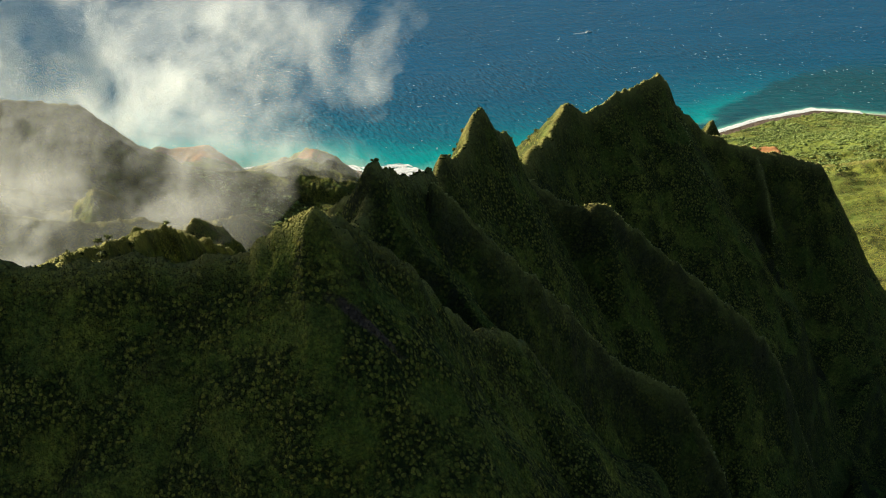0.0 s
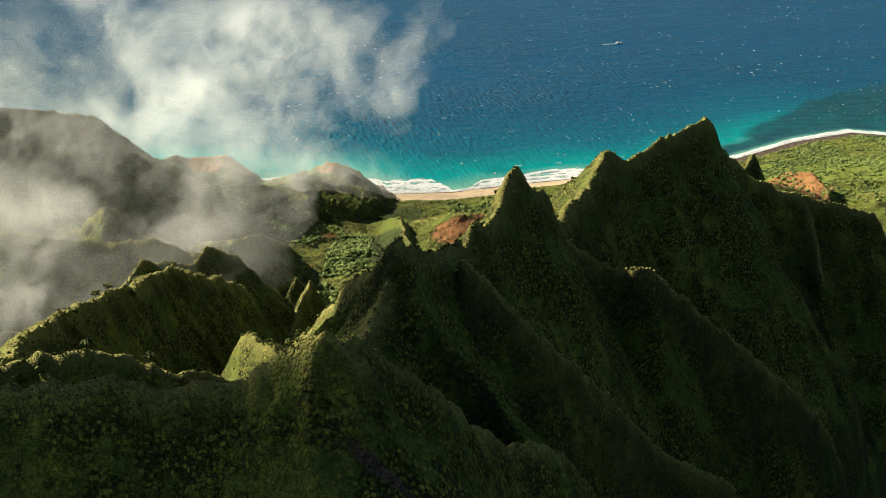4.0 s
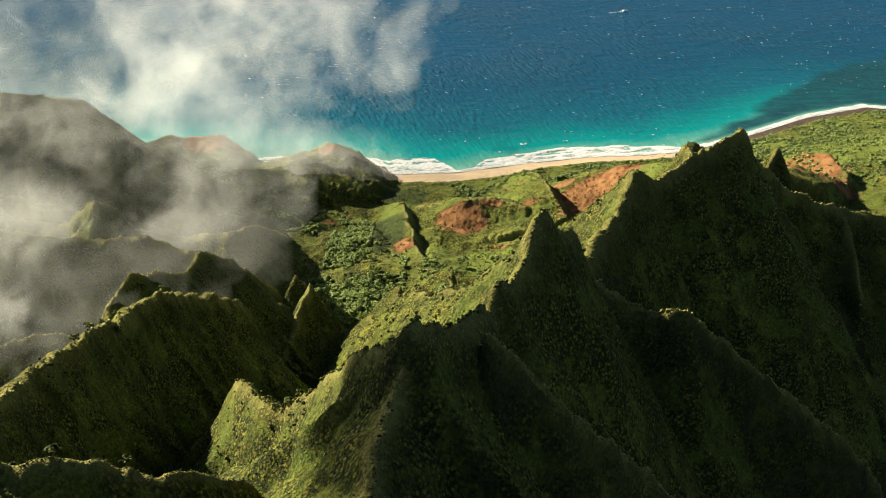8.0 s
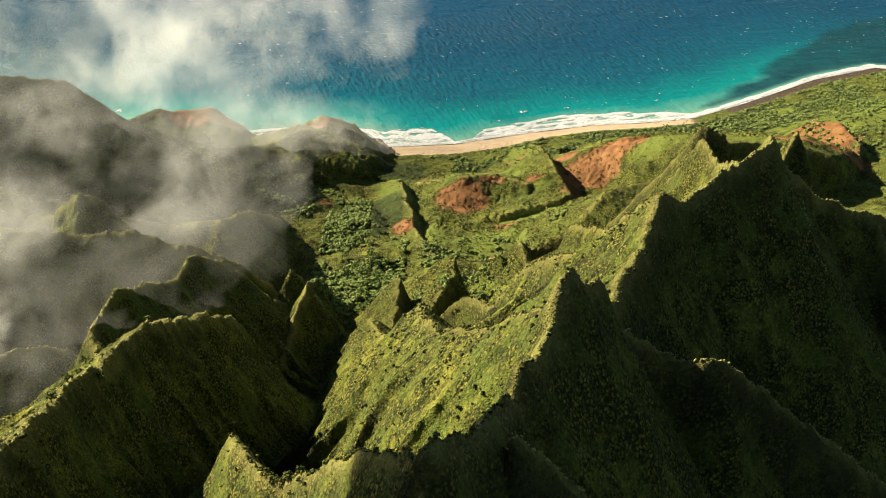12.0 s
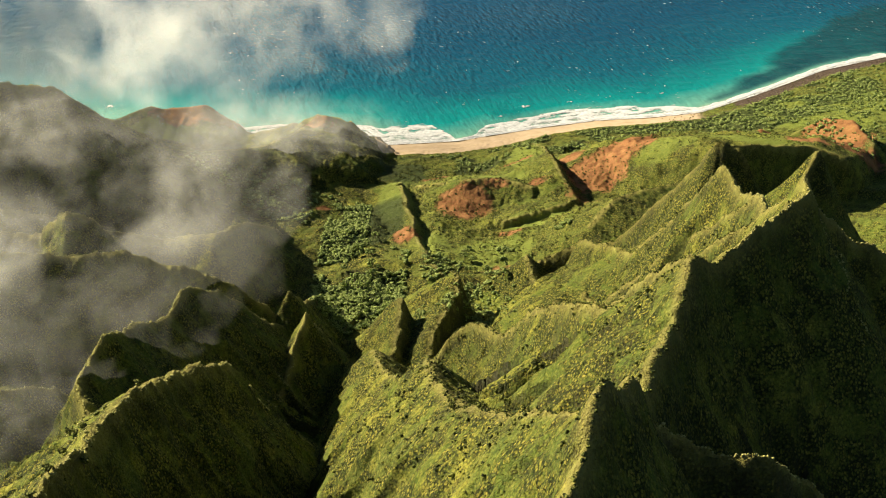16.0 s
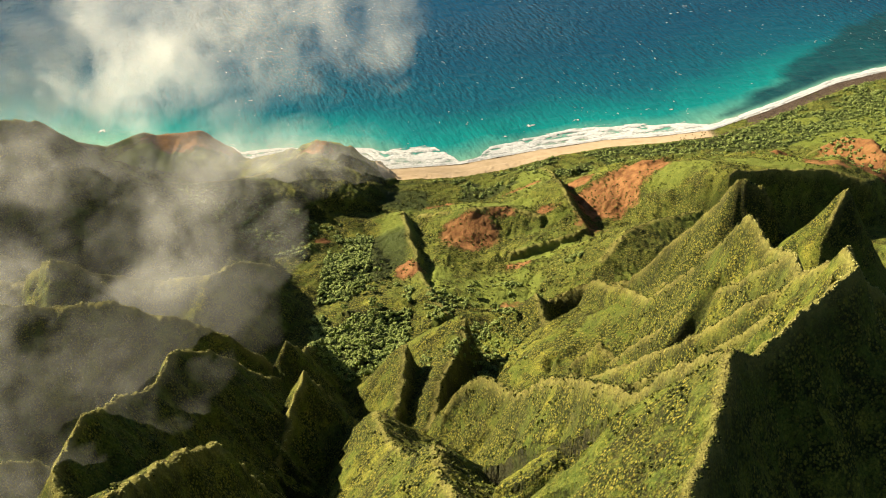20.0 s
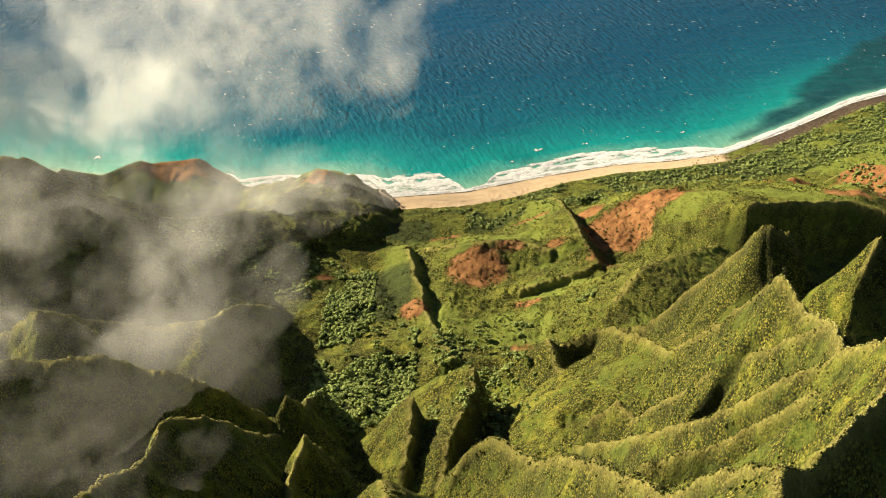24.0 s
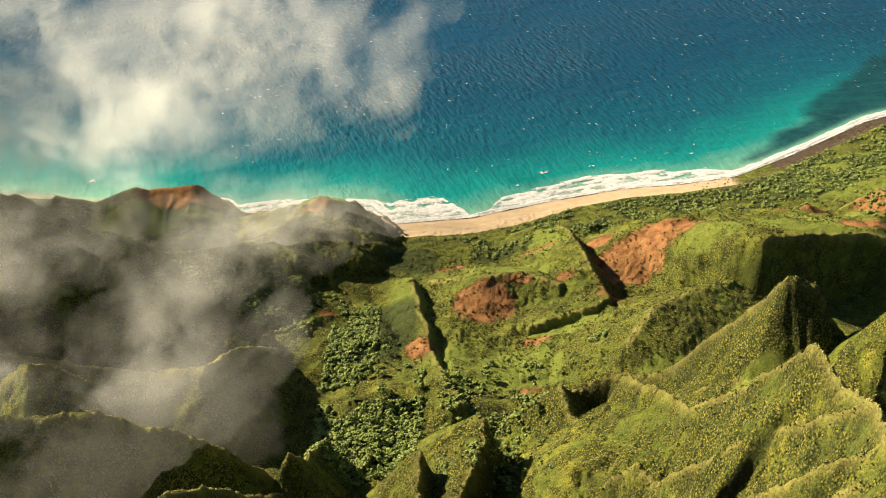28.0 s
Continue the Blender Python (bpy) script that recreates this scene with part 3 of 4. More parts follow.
for x, y, rx, ry in ((238, 1558, 50, 26), (195, 1640, 40, 40), (185, 1890, 60, 40), (62, 1715, 30, 30), (110, 1690, 40, 30), (135, 1440, 26, 18), (-52, 1530, 22, 60), (62, 1160, 26, 60), (270, 2080, 50, 40),
                     (0, 1300, 20, 50), (20, 2030, 40, 20), (300, 2130, 40, 30), (130, 1300, 22, 60), (170, 1430, 24, 40)):
    BUSH = np.maximum(BUSH, spot(x, y, rx, ry))
LAWN = np.maximum(spot(215, 1528, 30, 16), 0.36 * smooth(1720, 1860, GY) * smooth(-160, -120, GX))
for x, y, rx, ry in ((85, 2240, 34, 75), (430, 2120, 90, 60), (95, 1985, 60, 32), (-118, 2080, 30, 90), (700, 2520, 260, 130), (-235, 2350, 40, 26), (-540, 2390, 90, 40), (20, 2140, 70, 30),
                     (200, 1800, 60, 30), (300, 2120, 50, 40), (-60, 1900, 26, 70), (20, 1880, 60, 60), (560, 2260, 70, 70)):
    LAWN = np.maximum(LAWN, spot(x, y, rx, ry))
BAND = np.interp(GX, (-190, -150, 50, 150, 470), (82, 112, 108, 80, 68))
THICKET = smooth(0.40, 0.46, fbm(GX / 55, GY / 55, 3, 3)) * smooth(-8, 8, OFF - BAND) * smooth(260, 235, OFF) * smooth(-170, -140, GX)
THICKET = np.maximum(THICKET, smooth(0.38, 0.43, fbm(GX / 70, GY / 70, 3, 1)) * smooth(-225, -205, GX) * smooth(-95, -110, GX) * smooth(1630, 1660, GY) * smooth(2090, 2060, GY))
STONES = LEDGE + smooth(470, 560, GX) * smooth(46, 34, OFF) + smooth(300, 420, GX) * smooth(70, 60, OFF) * smooth(40, 52, OFF)


def sheet(name, faces, keep_all=False, **attrs):
    """A mesh out of the cells of the land's grid."""
    ny, nx = GX.shape
    used = np.zeros(ny * nx, bool)
    base = (faces[:, 0] * nx + faces[:, 1])
    quad = np.stack([base, base + 1, base + nx + 1, base + nx], 1)
    used[quad.ravel()] = True
    index = np.cumsum(used) - 1
    me = bpy.data.meshes.new(name)
    co = np.stack([GX.ravel(), GY.ravel(), GZ.ravel()], 1)[used]
    quad = index[quad]
    me.vertices.add(len(co))
    me.vertices.foreach_set("co", co.ravel())
    me.loops.add(quad.size)
    me.loops.foreach_set("vertex_index", quad.ravel())
    me.polygons.add(len(quad))
    me.polygons.foreach_set("loop_start", np.arange(len(quad)) * 4)
    me.update(calc_edges=True)
    for key, field in attrs.items():
        at = me.attributes.new(key, "FLOAT", "POINT")
        at.data.foreach_set("value", field.ravel()[used].astype(np.float32))
    me.polygons.foreach_set("use_smooth", np.ones(len(quad), bool))
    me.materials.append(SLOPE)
    return new(name, me)


CELL = WHO[:-1, :-1]
LABELS = {
    "near": ("mountain_ridge", "shaded dark green fern-clad ridge with a narrow crest", "ridge"),
    "pinnacle": ("mountain_ridge", "jagged green knife-edge ridge with pointed pinnacles", "ridge"),
    "spur": ("mountain_spur", "steep shaded green spur with a thin bright crest", "spur"),
    "massif": ("mountain_peak", "fluted dark green peak with sheer shaded cliffs", "mountain"),
    "flank": ("mountain_rib", "sunlit yellow-green scrubby rib below the knife-edge ridge", "rib"),
    "rock": ("rock_fin", "mossy rock fin standing above the wooded valley", "rock"),
    "west": ("mountain_ridge", "misty dark green ridge with a thin bright crest", "ridge"),
    "coast": ("headland", "green and red-earth headland falling to the surf", "headland"),
    "head": ("headland", "green and red-earth headland with a sheer shaded cliff above the surf", "headland"),
    "valley": ("hill", "low grassy hill with bare red earth in the valley", "hill"),
}
for n, ridge in enumerate(RIDGES):
    name, label, cat = LABELS[ridge[0]]
    cells = np.argwhere(CELL == n)
    if len(cells):
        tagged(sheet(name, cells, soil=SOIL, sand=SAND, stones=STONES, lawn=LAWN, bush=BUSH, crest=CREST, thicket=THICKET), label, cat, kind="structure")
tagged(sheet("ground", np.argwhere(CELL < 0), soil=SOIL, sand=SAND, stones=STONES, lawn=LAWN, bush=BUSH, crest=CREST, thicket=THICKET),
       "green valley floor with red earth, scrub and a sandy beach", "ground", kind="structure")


# ---- the sea ----
def sea():
    xs = steps((-9000, -1200, 400), (-1200, 1300, 12), (1300, 9000, 400))
    ys = steps((2300, 3200, 9), (3200, 4200, 40), (4200, 12000, 300))
    x, y = np.meshgrid(xs, ys)
    me = bpy.data.meshes.new("sea")
    nx, ny = len(xs), len(ys)
    i = np.arange((ny - 1) * nx).reshape(ny - 1, nx)[:, :-1].ravel()
    quad = np.stack([i, i + 1, i + nx + 1, i + nx], 1)
    me.from_pydata(np.stack([x.ravel(), y.ravel(), 0 * x.ravel()], 1).tolist(), [], quad.tolist())
    out = y - shore_y(x)
    for shift in (-120, -60, 60, 120):
        out = np.minimum(out, np.hypot(y - shore_y(x + shift), shift) + 0 * x)
    deep = np.clip(out, 0, 2000)
    depth = 0.92 * (1 - np.exp(-deep / 390)) + 0.03
    edge = np.interp(y, (2500, 2690, 2780, 2850, 2950, 3106, 3253, 3362, 3600), (380, 475, 530, 595, 655, 755, 865, 1000, 1250))
    cloud_shade = smooth(-15, 45, x - edge + 70 * (fbm(x / 90, y / 70, 4, 4) - 0.5)) * smooth(8, 50, out) * smooth(3650, 3250, y)
    for key, field in (("depth", depth), ("cloud_shade", cloud_shade * 0.62)):
        me.attributes.new(key, "FLOAT", "POINT").data.foreach_set("value", field.ravel().astype(np.float32))
    me.materials.append(WATER)
    return tagged(new("water", me), "deep blue sea turning turquoise towards the beach", "sea", kind="structure")


sea()


# ---- helpers for things ----
def part(name, bm, mat, parent=None, label=""):
    me = bpy.data.meshes.new(name)
    bm.to_mesh(me)
    bm.free()
    me.materials.append(mat)
    ob = new(name, me)
    if parent:
        ob.parent = parent
    return tagged(ob, label)


def joined(name, co, faces, mat, flat=True):
    """One mesh out of arrays of corners and faces (all with as many corners)."""
    me = bpy.data.meshes.new(name)
    co, faces = np.asarray(co, np.float32), np.asarray(faces, np.int32)
    me.vertices.add(len(co))
    me.vertices.foreach_set("co", co.ravel())
    me.loops.add(faces.size)
    me.loops.foreach_set("vertex_index", faces.ravel())
    me.polygons.add(len(faces))
    me.polygons.foreach_set("loop_start", np.arange(len(faces)) * faces.shape[1])
    me.update(calc_edges=True)
    if not flat:
        me.polygons.foreach_set("use_smooth", np.ones(len(faces), bool))
    me.materials.append(mat)
    return new(name, me)


RNG = np.random.RandomState(7)


def height(x, y):
    """The land's height by its grid."""
    i = np.clip(np.searchsorted(XS, x) - 1, 0, len(XS) - 2)
    j = np.clip(np.searchsorted(YS, y) - 1, 0, len(YS) - 2)
    u, v = (x - XS[i]) / (XS[i + 1] - XS[i]), (y - YS[j]) / (YS[j + 1] - YS[j])
    return GZ[j, i] * (1 - u) * (1 - v) + GZ[j, i + 1] * u * (1 - v) + GZ[j + 1, i] * (1 - u) * v + GZ[j + 1, i + 1] * u * v


# ---- surf along the shore ----
def surf():
    xs, outs = np.arange(-460, 1000, 2.0), np.arange(-7, 120, 1.8)
    x, out = np.meshgrid(xs, outs)
    y = shore_y(x) + out
    wide = np.interp(x, (-460, -430, -380, -250, -180, -150, -70, -45, -25, 5, 30, 150, 300, 400, 450, 520, 700, 900, 1000),
                     (70, 75, 60, 22, 60, 105, 100, 50, 6, 8, 62, 82, 72, 50, 22, 20, 24, 26, 24))
    front = smooth(1.1, 0.55, out / wide) * 0.68
    front = front + 0.55 * np.exp(-((out - wide * 0.78 - 14 * (fbm(x / 60, 0 * x, 3, 2) - 0.5)) / 7) ** 2)
    front = front + 0.75 * np.exp(-((out - 3 - 9 * (fbm(x / 35, 0 * x + 5, 3, 3) - 0.5)) / 3.4) ** 2)
    thick = front + (1.0 + 0.7 * smooth(0.35, 0.9, out / wide)) * 1.1 * (fbm(x / 20, out / 9, 5, 1) - 0.5)
    thick = np.where(out > wide * 1.1, 0, thick)
    ok = thick > 0.38
    ny, nx = x.shape
    cell = ok[:-1, :-1] & ok[1:, :-1] & ok[:-1, 1:] & ok[1:, 1:]
    jj, ii = np.nonzero(cell)
    base = jj * nx + ii
    quad = np.stack([base, base + 1, base + nx + 1, base + nx], 1)
    z = 0.25 + np.clip(thick - 0.42, 0, 1) * 1.5 + 0.5 * vnoise(x / 3, y / 3, 2) + np.maximum(-out, 0) * 0.09
    used = np.unique(quad)
    index = np.zeros(nx * ny, int)
    index[used] = np.arange(len(used))
    co = np.stack([x.ravel(), y.ravel(), z.ravel()], 1)[used]
    ob = joined("surf", co, index[quad], FOAM, False)
    ob.data.attributes.new("thick", "FLOAT", "POINT").data.foreach_set("value", np.clip(thick - 0.3, 0, 1).ravel()[used].astype(np.float32))
    return tagged(ob, "white foaming breakers rolling onto the sandy beach", "surf", kind="stuff")


surf()


def flecks():
    n = 6500
    x, y = RNG.uniform(-1500, 1800, n), 2600 + 3000 * RNG.rand(n) ** 0.9
    keep = (y > shore_y(x) + 90) & (fbm(x / 120, y / 90, 3, 2) > 0.42 + 0.16 * RNG.rand(n))
    x, y = x[keep], y[keep]
    n = len(x)
    long, broad = 0.7 + 4.0 * RNG.rand(n) ** 3.4, RNG.uniform(0.5, 1.3, n)
    turn = RNG.normal(-0.9, 0.5, n)
    ring = np.linspace(0, 2 * np.pi, 9)[:-1]
    rad = 0.6 + 0.8 * RNG.rand(n, 8)
    lx, ly = np.cos(ring) * long[:, None] * rad, np.sin(ring) * broad[:, None] * rad
    co = np.stack([x[:, None] + lx * np.cos(turn)[:, None] - ly * np.sin(turn)[:, None], y[:, None] + lx * np.sin(turn)[:, None] + ly * np.cos(turn)[:, None],
                   0.35 + 0.3 * RNG.rand(n, 8)], -1)
    ob = joined("whitecap", co.reshape(-1, 3), np.arange(n * 8).reshape(n, 8), FOAM)
    ob.data.attributes.new("thick", "FLOAT", "POINT").data.foreach_set("value", np.ones(n * 8, np.float32))
    return tagged(ob, "scattered white crests of wind waves on the sea", "wave crest", kind="stuff")


flecks()


def breaker(x, y, length, depth, seed):
    """One wave breaking off the beach: a crescent of torn foam."""
    u, v = np.meshgrid(np.linspace(-1, 1, 40), np.linspace(-1, 1, 18))
    thick = 1.2 - np.hypot(u, v) * 1.5 + 1.9 * (fbm(u * 5 + seed, v * 2.5, 4, seed) - 0.5)
    px = x + u * length / 2
    py = y + v * depth / 2 + 0.28 * depth * (1 - u * u) + 0.20 * (px - x)
    b = (np.arange(17)[:, None] * 40 + np.arange(39)).ravel()
    ob = joined("breaker", np.stack([px, py, 0.3 + np.clip(thick, 0, 1) * 0.7], -1).reshape(-1, 3), np.stack([b, b + 1, b + 41, b + 40], 1), FOAM, False)
    ob.data.attributes.new("thick", "FLOAT", "POINT").data.foreach_set("value", np.clip(thick - 0.62, -1, 1).ravel().astype(np.float32))
    return tagged(ob, "small white wave breaking off the beach", "wave", "offshore breakers")


for k, (x, y, length, depth) in enumerate(((110, 2630, 42, 26), (198, 2658, 26, 15), (341, 2711, 20, 10), (385, 2706, 24, 10), (-699, 2646, 40, 34), (60, 2580, 30, 12))):
    breaker(x, y, length, depth, k)


# ---- woods and scrub ----
def lump(seed, lobes):
    """A crown out of crumpled lobes: corners and triangles."""
    rng = np.random.RandomState(seed)
    bm = bmesh.new()
    bmesh.ops.create_icosphere(bm, subdivisions=1, radius=1)
    ball = np.array([v.co[:] for v in bm.verts])
    tri = np.array([[v.index for v in f.verts] for f in bm.faces])
    bm.free()
    co, fs = [], []
    for k in range(lobes):
        a = rng.rand() * 6.283
        c = np.array([math.cos(a), math.sin(a), 0]) * (0.55 if lobes > 1 else 0) * (0.6 + 0.6 * rng.rand()) + (0, 0, 0.35 + 0.35 * rng.rand())
        r = (0.42 + 0.28 * rng.rand()) if lobes > 1 else 0.8
        co.append(ball * (0.72 + 0.5 * rng.rand(len(ball), 1)) * (r, r, r * 0.8) + c)
        fs.append(tri + k * len(ball))
    return np.concatenate(co), np.concatenate(fs)


def scatter(name, x, y, size, lobes, mat, label, cat, seed):
    """Many crowns of one kind, joined."""
    kinds = [lump(seed + k, lobes) for k in range(5)]
    z = height(x, y)
    pick, turn = RNG.randint(0, 5, len(x)), RNG.rand(len(x)) * 6.283
    co, fs, base = [], [], 0
    for k, (c, f) in enumerate(kinds):
        m = pick == k
        n = m.sum()
        if not n:
            continue
        ca, sa = np.cos(turn[m])[:, None], np.sin(turn[m])[:, None]
        s = size[m][:, None]
        px, py, pz = c[:, 0] * ca - c[:, 1] * sa, c[:, 0] * sa + c[:, 1] * ca, np.broadcast_to(c[:, 2], (n, len(c)))
        co.append(np.stack([x[m][:, None] + s * px, y[m][:, None] + s * py, z[m][:, None] + s * (pz - 0.15) * 1.0], -1).reshape(-1, 3))
        fs.append((f[None] + (np.arange(n) * len(c))[:, None, None] + base).reshape(-1, 3))
        base += n * len(c)
    return tagged(joined(name, np.concatenate(co), np.concatenate(fs), mat), label, cat, kind="stuff")


def spots(n, x0, x1, y0, y1, patch=60, bar=0.5, k=0):
    x, y = RNG.uniform(x0, x1, n), RNG.uniform(y0, y1, n)
    ok = fbm(x / patch, y / patch, 3, k) > bar
    return x[ok], y[ok]


wood = [spots(3400, -215, -95, 1640, 2080, 70, 0.40, 1), spots(260, -335, -245, 1970, 2030, 30, 0.45, 1), spots(300, -300, -200, 2040, 2160, 40, 0.6, 4), spots(700, -75, 40, 1560, 1860, 50, 0.45, 2), spots(15000, -150, 1000, 2250, 2900, 55, 0.42, 3),
        spots(1800, 520, 1000, 2150, 2860, 60, 0.45, 4), spots(900, -20, 130, 1720, 1900, 40, 0.5, 5), spots(500, -420, -240, 1980, 2200, 60, 0.5, 2)]
wx_, wy_ = (np.concatenate([w[k] for w in wood]) for k in (0, 1))
dry = shore_y(wx_) - wy_
keep = ((np.abs(wx_ + 112) > 42) | (wy_ < 1900)) & (dry > np.interp(wx_, (-190, -150, 50, 150, 470), (82, 112, 108, 80, 68))) & ((dry < 250) | (wy_ < 2120) | (wx_ > 560))
wx_, wy_ = wx_[keep], wy_[keep]
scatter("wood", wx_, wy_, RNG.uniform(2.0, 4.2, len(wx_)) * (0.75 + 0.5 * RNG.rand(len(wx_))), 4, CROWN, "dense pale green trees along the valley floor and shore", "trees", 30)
brush = [spots(9000, -115, 260, 700, 1500, 26, 0.49, 6), spots(8000, -60, 320, 1400, 2050, 30, 0.5, 7), spots(3000, -320, -90, 520, 1150, 30, 0.5, 3), spots(7000, -120, 500, 2000, 2350, 40, 0.54, 4), spots(6000, -130, 650, 1850, 2300, 28, 0.53, 1),
         spots(2500, 350, 1000, 2150, 2800, 40, 0.5, 2)]
bx, by = (np.concatenate([w[k] for w in brush]) for k in (0, 1))
lee = bx < np.interp(by, MAIN_Y, MAIN_X) - 6
bx, by = bx[lee], by[lee]
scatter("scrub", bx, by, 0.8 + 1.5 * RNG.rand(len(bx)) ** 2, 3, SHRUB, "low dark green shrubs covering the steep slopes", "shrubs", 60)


def crest_spots(kinds, step, seed):
    """Places along the knife edges: the highest ground near the crest lines."""
    rng = np.random.RandomState(seed)
    xs, ys = [], []
    across = np.linspace(-9, 9, 25)
    for kind, nodes, *_ in RIDGES:
        if kind not in kinds:
            continue
        for a, b in zip(nodes[:-1], nodes[1:]):
            length = math.hypot(b[0] - a[0], b[1] - a[1])
            t = np.arange(0, length, step) / max(length, 0.1)
            side = np.array([-(b[1] - a[1]), b[0] - a[0]]) / max(length, 0.1)
            px = a[0] + t[:, None] * (b[0] - a[0]) + across * side[0]
            py = a[1] + t[:, None] * (b[1] - a[1]) + across * side[1]
            tall = height(px.ravel(), py.ravel()).reshape(px.shape)
            tall = tall - tall[:, :1] - (tall[:, -1:] - tall[:, :1]) * np.linspace(0, 1, 25)
            top = tall.argmax(1)
            row = np.arange(len(t))
            fits = (top > 1) & (top < 23)
            xs.append(px[row, top][fits])
            ys.append(py[row, top][fits])
    xs, ys = np.concatenate(xs), np.concatenate(ys)
    return xs + rng.normal(0, 0.35, len(xs)), ys + rng.normal(0, 0.35, len(ys))


gx_, gy_ = crest_spots(("west", "spur", "massif"), 1.0, 5)
scatter("crest_grass", gx_, gy_, 0.55 + 0.75 * RNG.rand(len(gx_)) ** 2, 1, RIM_TUFT, "tufts of grass along the knife-edge crests, coloured pale as a lit rim", "grass", 80)
gx_, gy_ = crest_spots(("near",), 0.8, 7)
scatter("crest_grass", gx_, gy_, 0.3 + 0.5 * RNG.rand(len(gx_)) ** 2, 2, SHRUB, "low grass and ferns along the shaded near crest", "grass", 85)
gx_, gy_ = crest_spots(("pinnacle", "flank", "rock"), 1.9, 6)
scatter("crest_shrub", gx_, gy_, 0.6 + 1.1 * RNG.rand(len(gx_)) ** 2, 2, SHRUB, "uneven shrubs along the crests of the green ridges", "shrubs", 90)


def tree(x, y, size, lean, mat, label, group):
    """A small wind-bent tree: trunk, limbs and a crown of clumps."""
    z = float(height(np.array([x]), np.array([y]))[0]) - 0.4
    root = new("tree")
    root.matrix_world = pose(x, y, z)
    bm = bmesh.new()

    def limb(a, b, r0, r1):
        a, b = Vector(a), Vector(b)
        m = Matrix.Translation((a + b) / 2) @ (b - a).to_track_quat("Z", "Y").to_matrix().to_4x4()
        bmesh.ops.create_cone(bm, cap_ends=True, segments=7, radius1=r0, radius2=r1, depth=(b - a).length, matrix=m)

    fork = (lean * 0.25 * size, 0, 0.5 * size)
    limb((0, 0, 0), fork, 0.055 * size, 0.04 * size)
    tips = []
    for k in range(5):
        a = k * 1.257 + lean
        tip = (fork[0] + 0.38 * size * math.cos(a) + lean * 0.1 * size, 0.38 * size * math.sin(a), (0.78 + 0.08 * (k % 3)) * size)
        limb(fork, tip, 0.03 * size, 0.012 * size)
        tips.append(tip)
    part("trunk", bm, BARK, root)
    bm = bmesh.new()
    rng = random.Random(int(x * 7 + y))
    for tip in tips + [(fork[0], 0, size)]:
        for _ in range(4):
            m = Matrix.Translation(Vector(tip) + Vector((rng.uniform(-0.2, 0.2), rng.uniform(-0.2, 0.2), rng.uniform(-0.06, 0.12))) * size)
            made = bmesh.ops.create_icosphere(bm, subdivisions=1, radius=size * rng.uniform(0.12, 0.2), matrix=m)
            for v in made["verts"]:
                v.co += Vector((rng.uniform(-1, 1), rng.uniform(-1, 1), rng.uniform(-1, 1))) * size * 0.045
    part("crown", bm, mat, root)
    return tagged(root, label, "tree", group)


for k, (x, y) in enumerate([(-110, 744), (-104, 739), (-116, 750), (-96, 728), (-236, 812), (-240, 850), (-252, 905), (-232, 880), (-262, 950), (-246, 930), (-300, 1046),
                            (-230, 990), (-158, 548), (-136, 560), (-12, 955), (-4, 962), (-20, 950), (60, 1100), (45, 1165), (-35, 915), (12, 1335)]):
    tree(x, y, 3.6 + (k * 37 % 10) * 0.24, 0.3 - (k % 5) * 0.15, SHRUB, "small bushy green tree on the ridge crest", "ridge trees")
grove = random.Random(12)
for k in range(60):
    y = grove.uniform(1640, 1960)
    x = grove.uniform(-178, -118) - 0.10 * (y - 1800) if k < 44 else grove.uniform(-40, 40)
    tree(x, y if k < 44 else y - 40, grove.uniform(6.0, 10.0), grove.uniform(-0.2, 0.2), CROWN, "pale green broad-crowned tree on the valley floor", "valley trees")


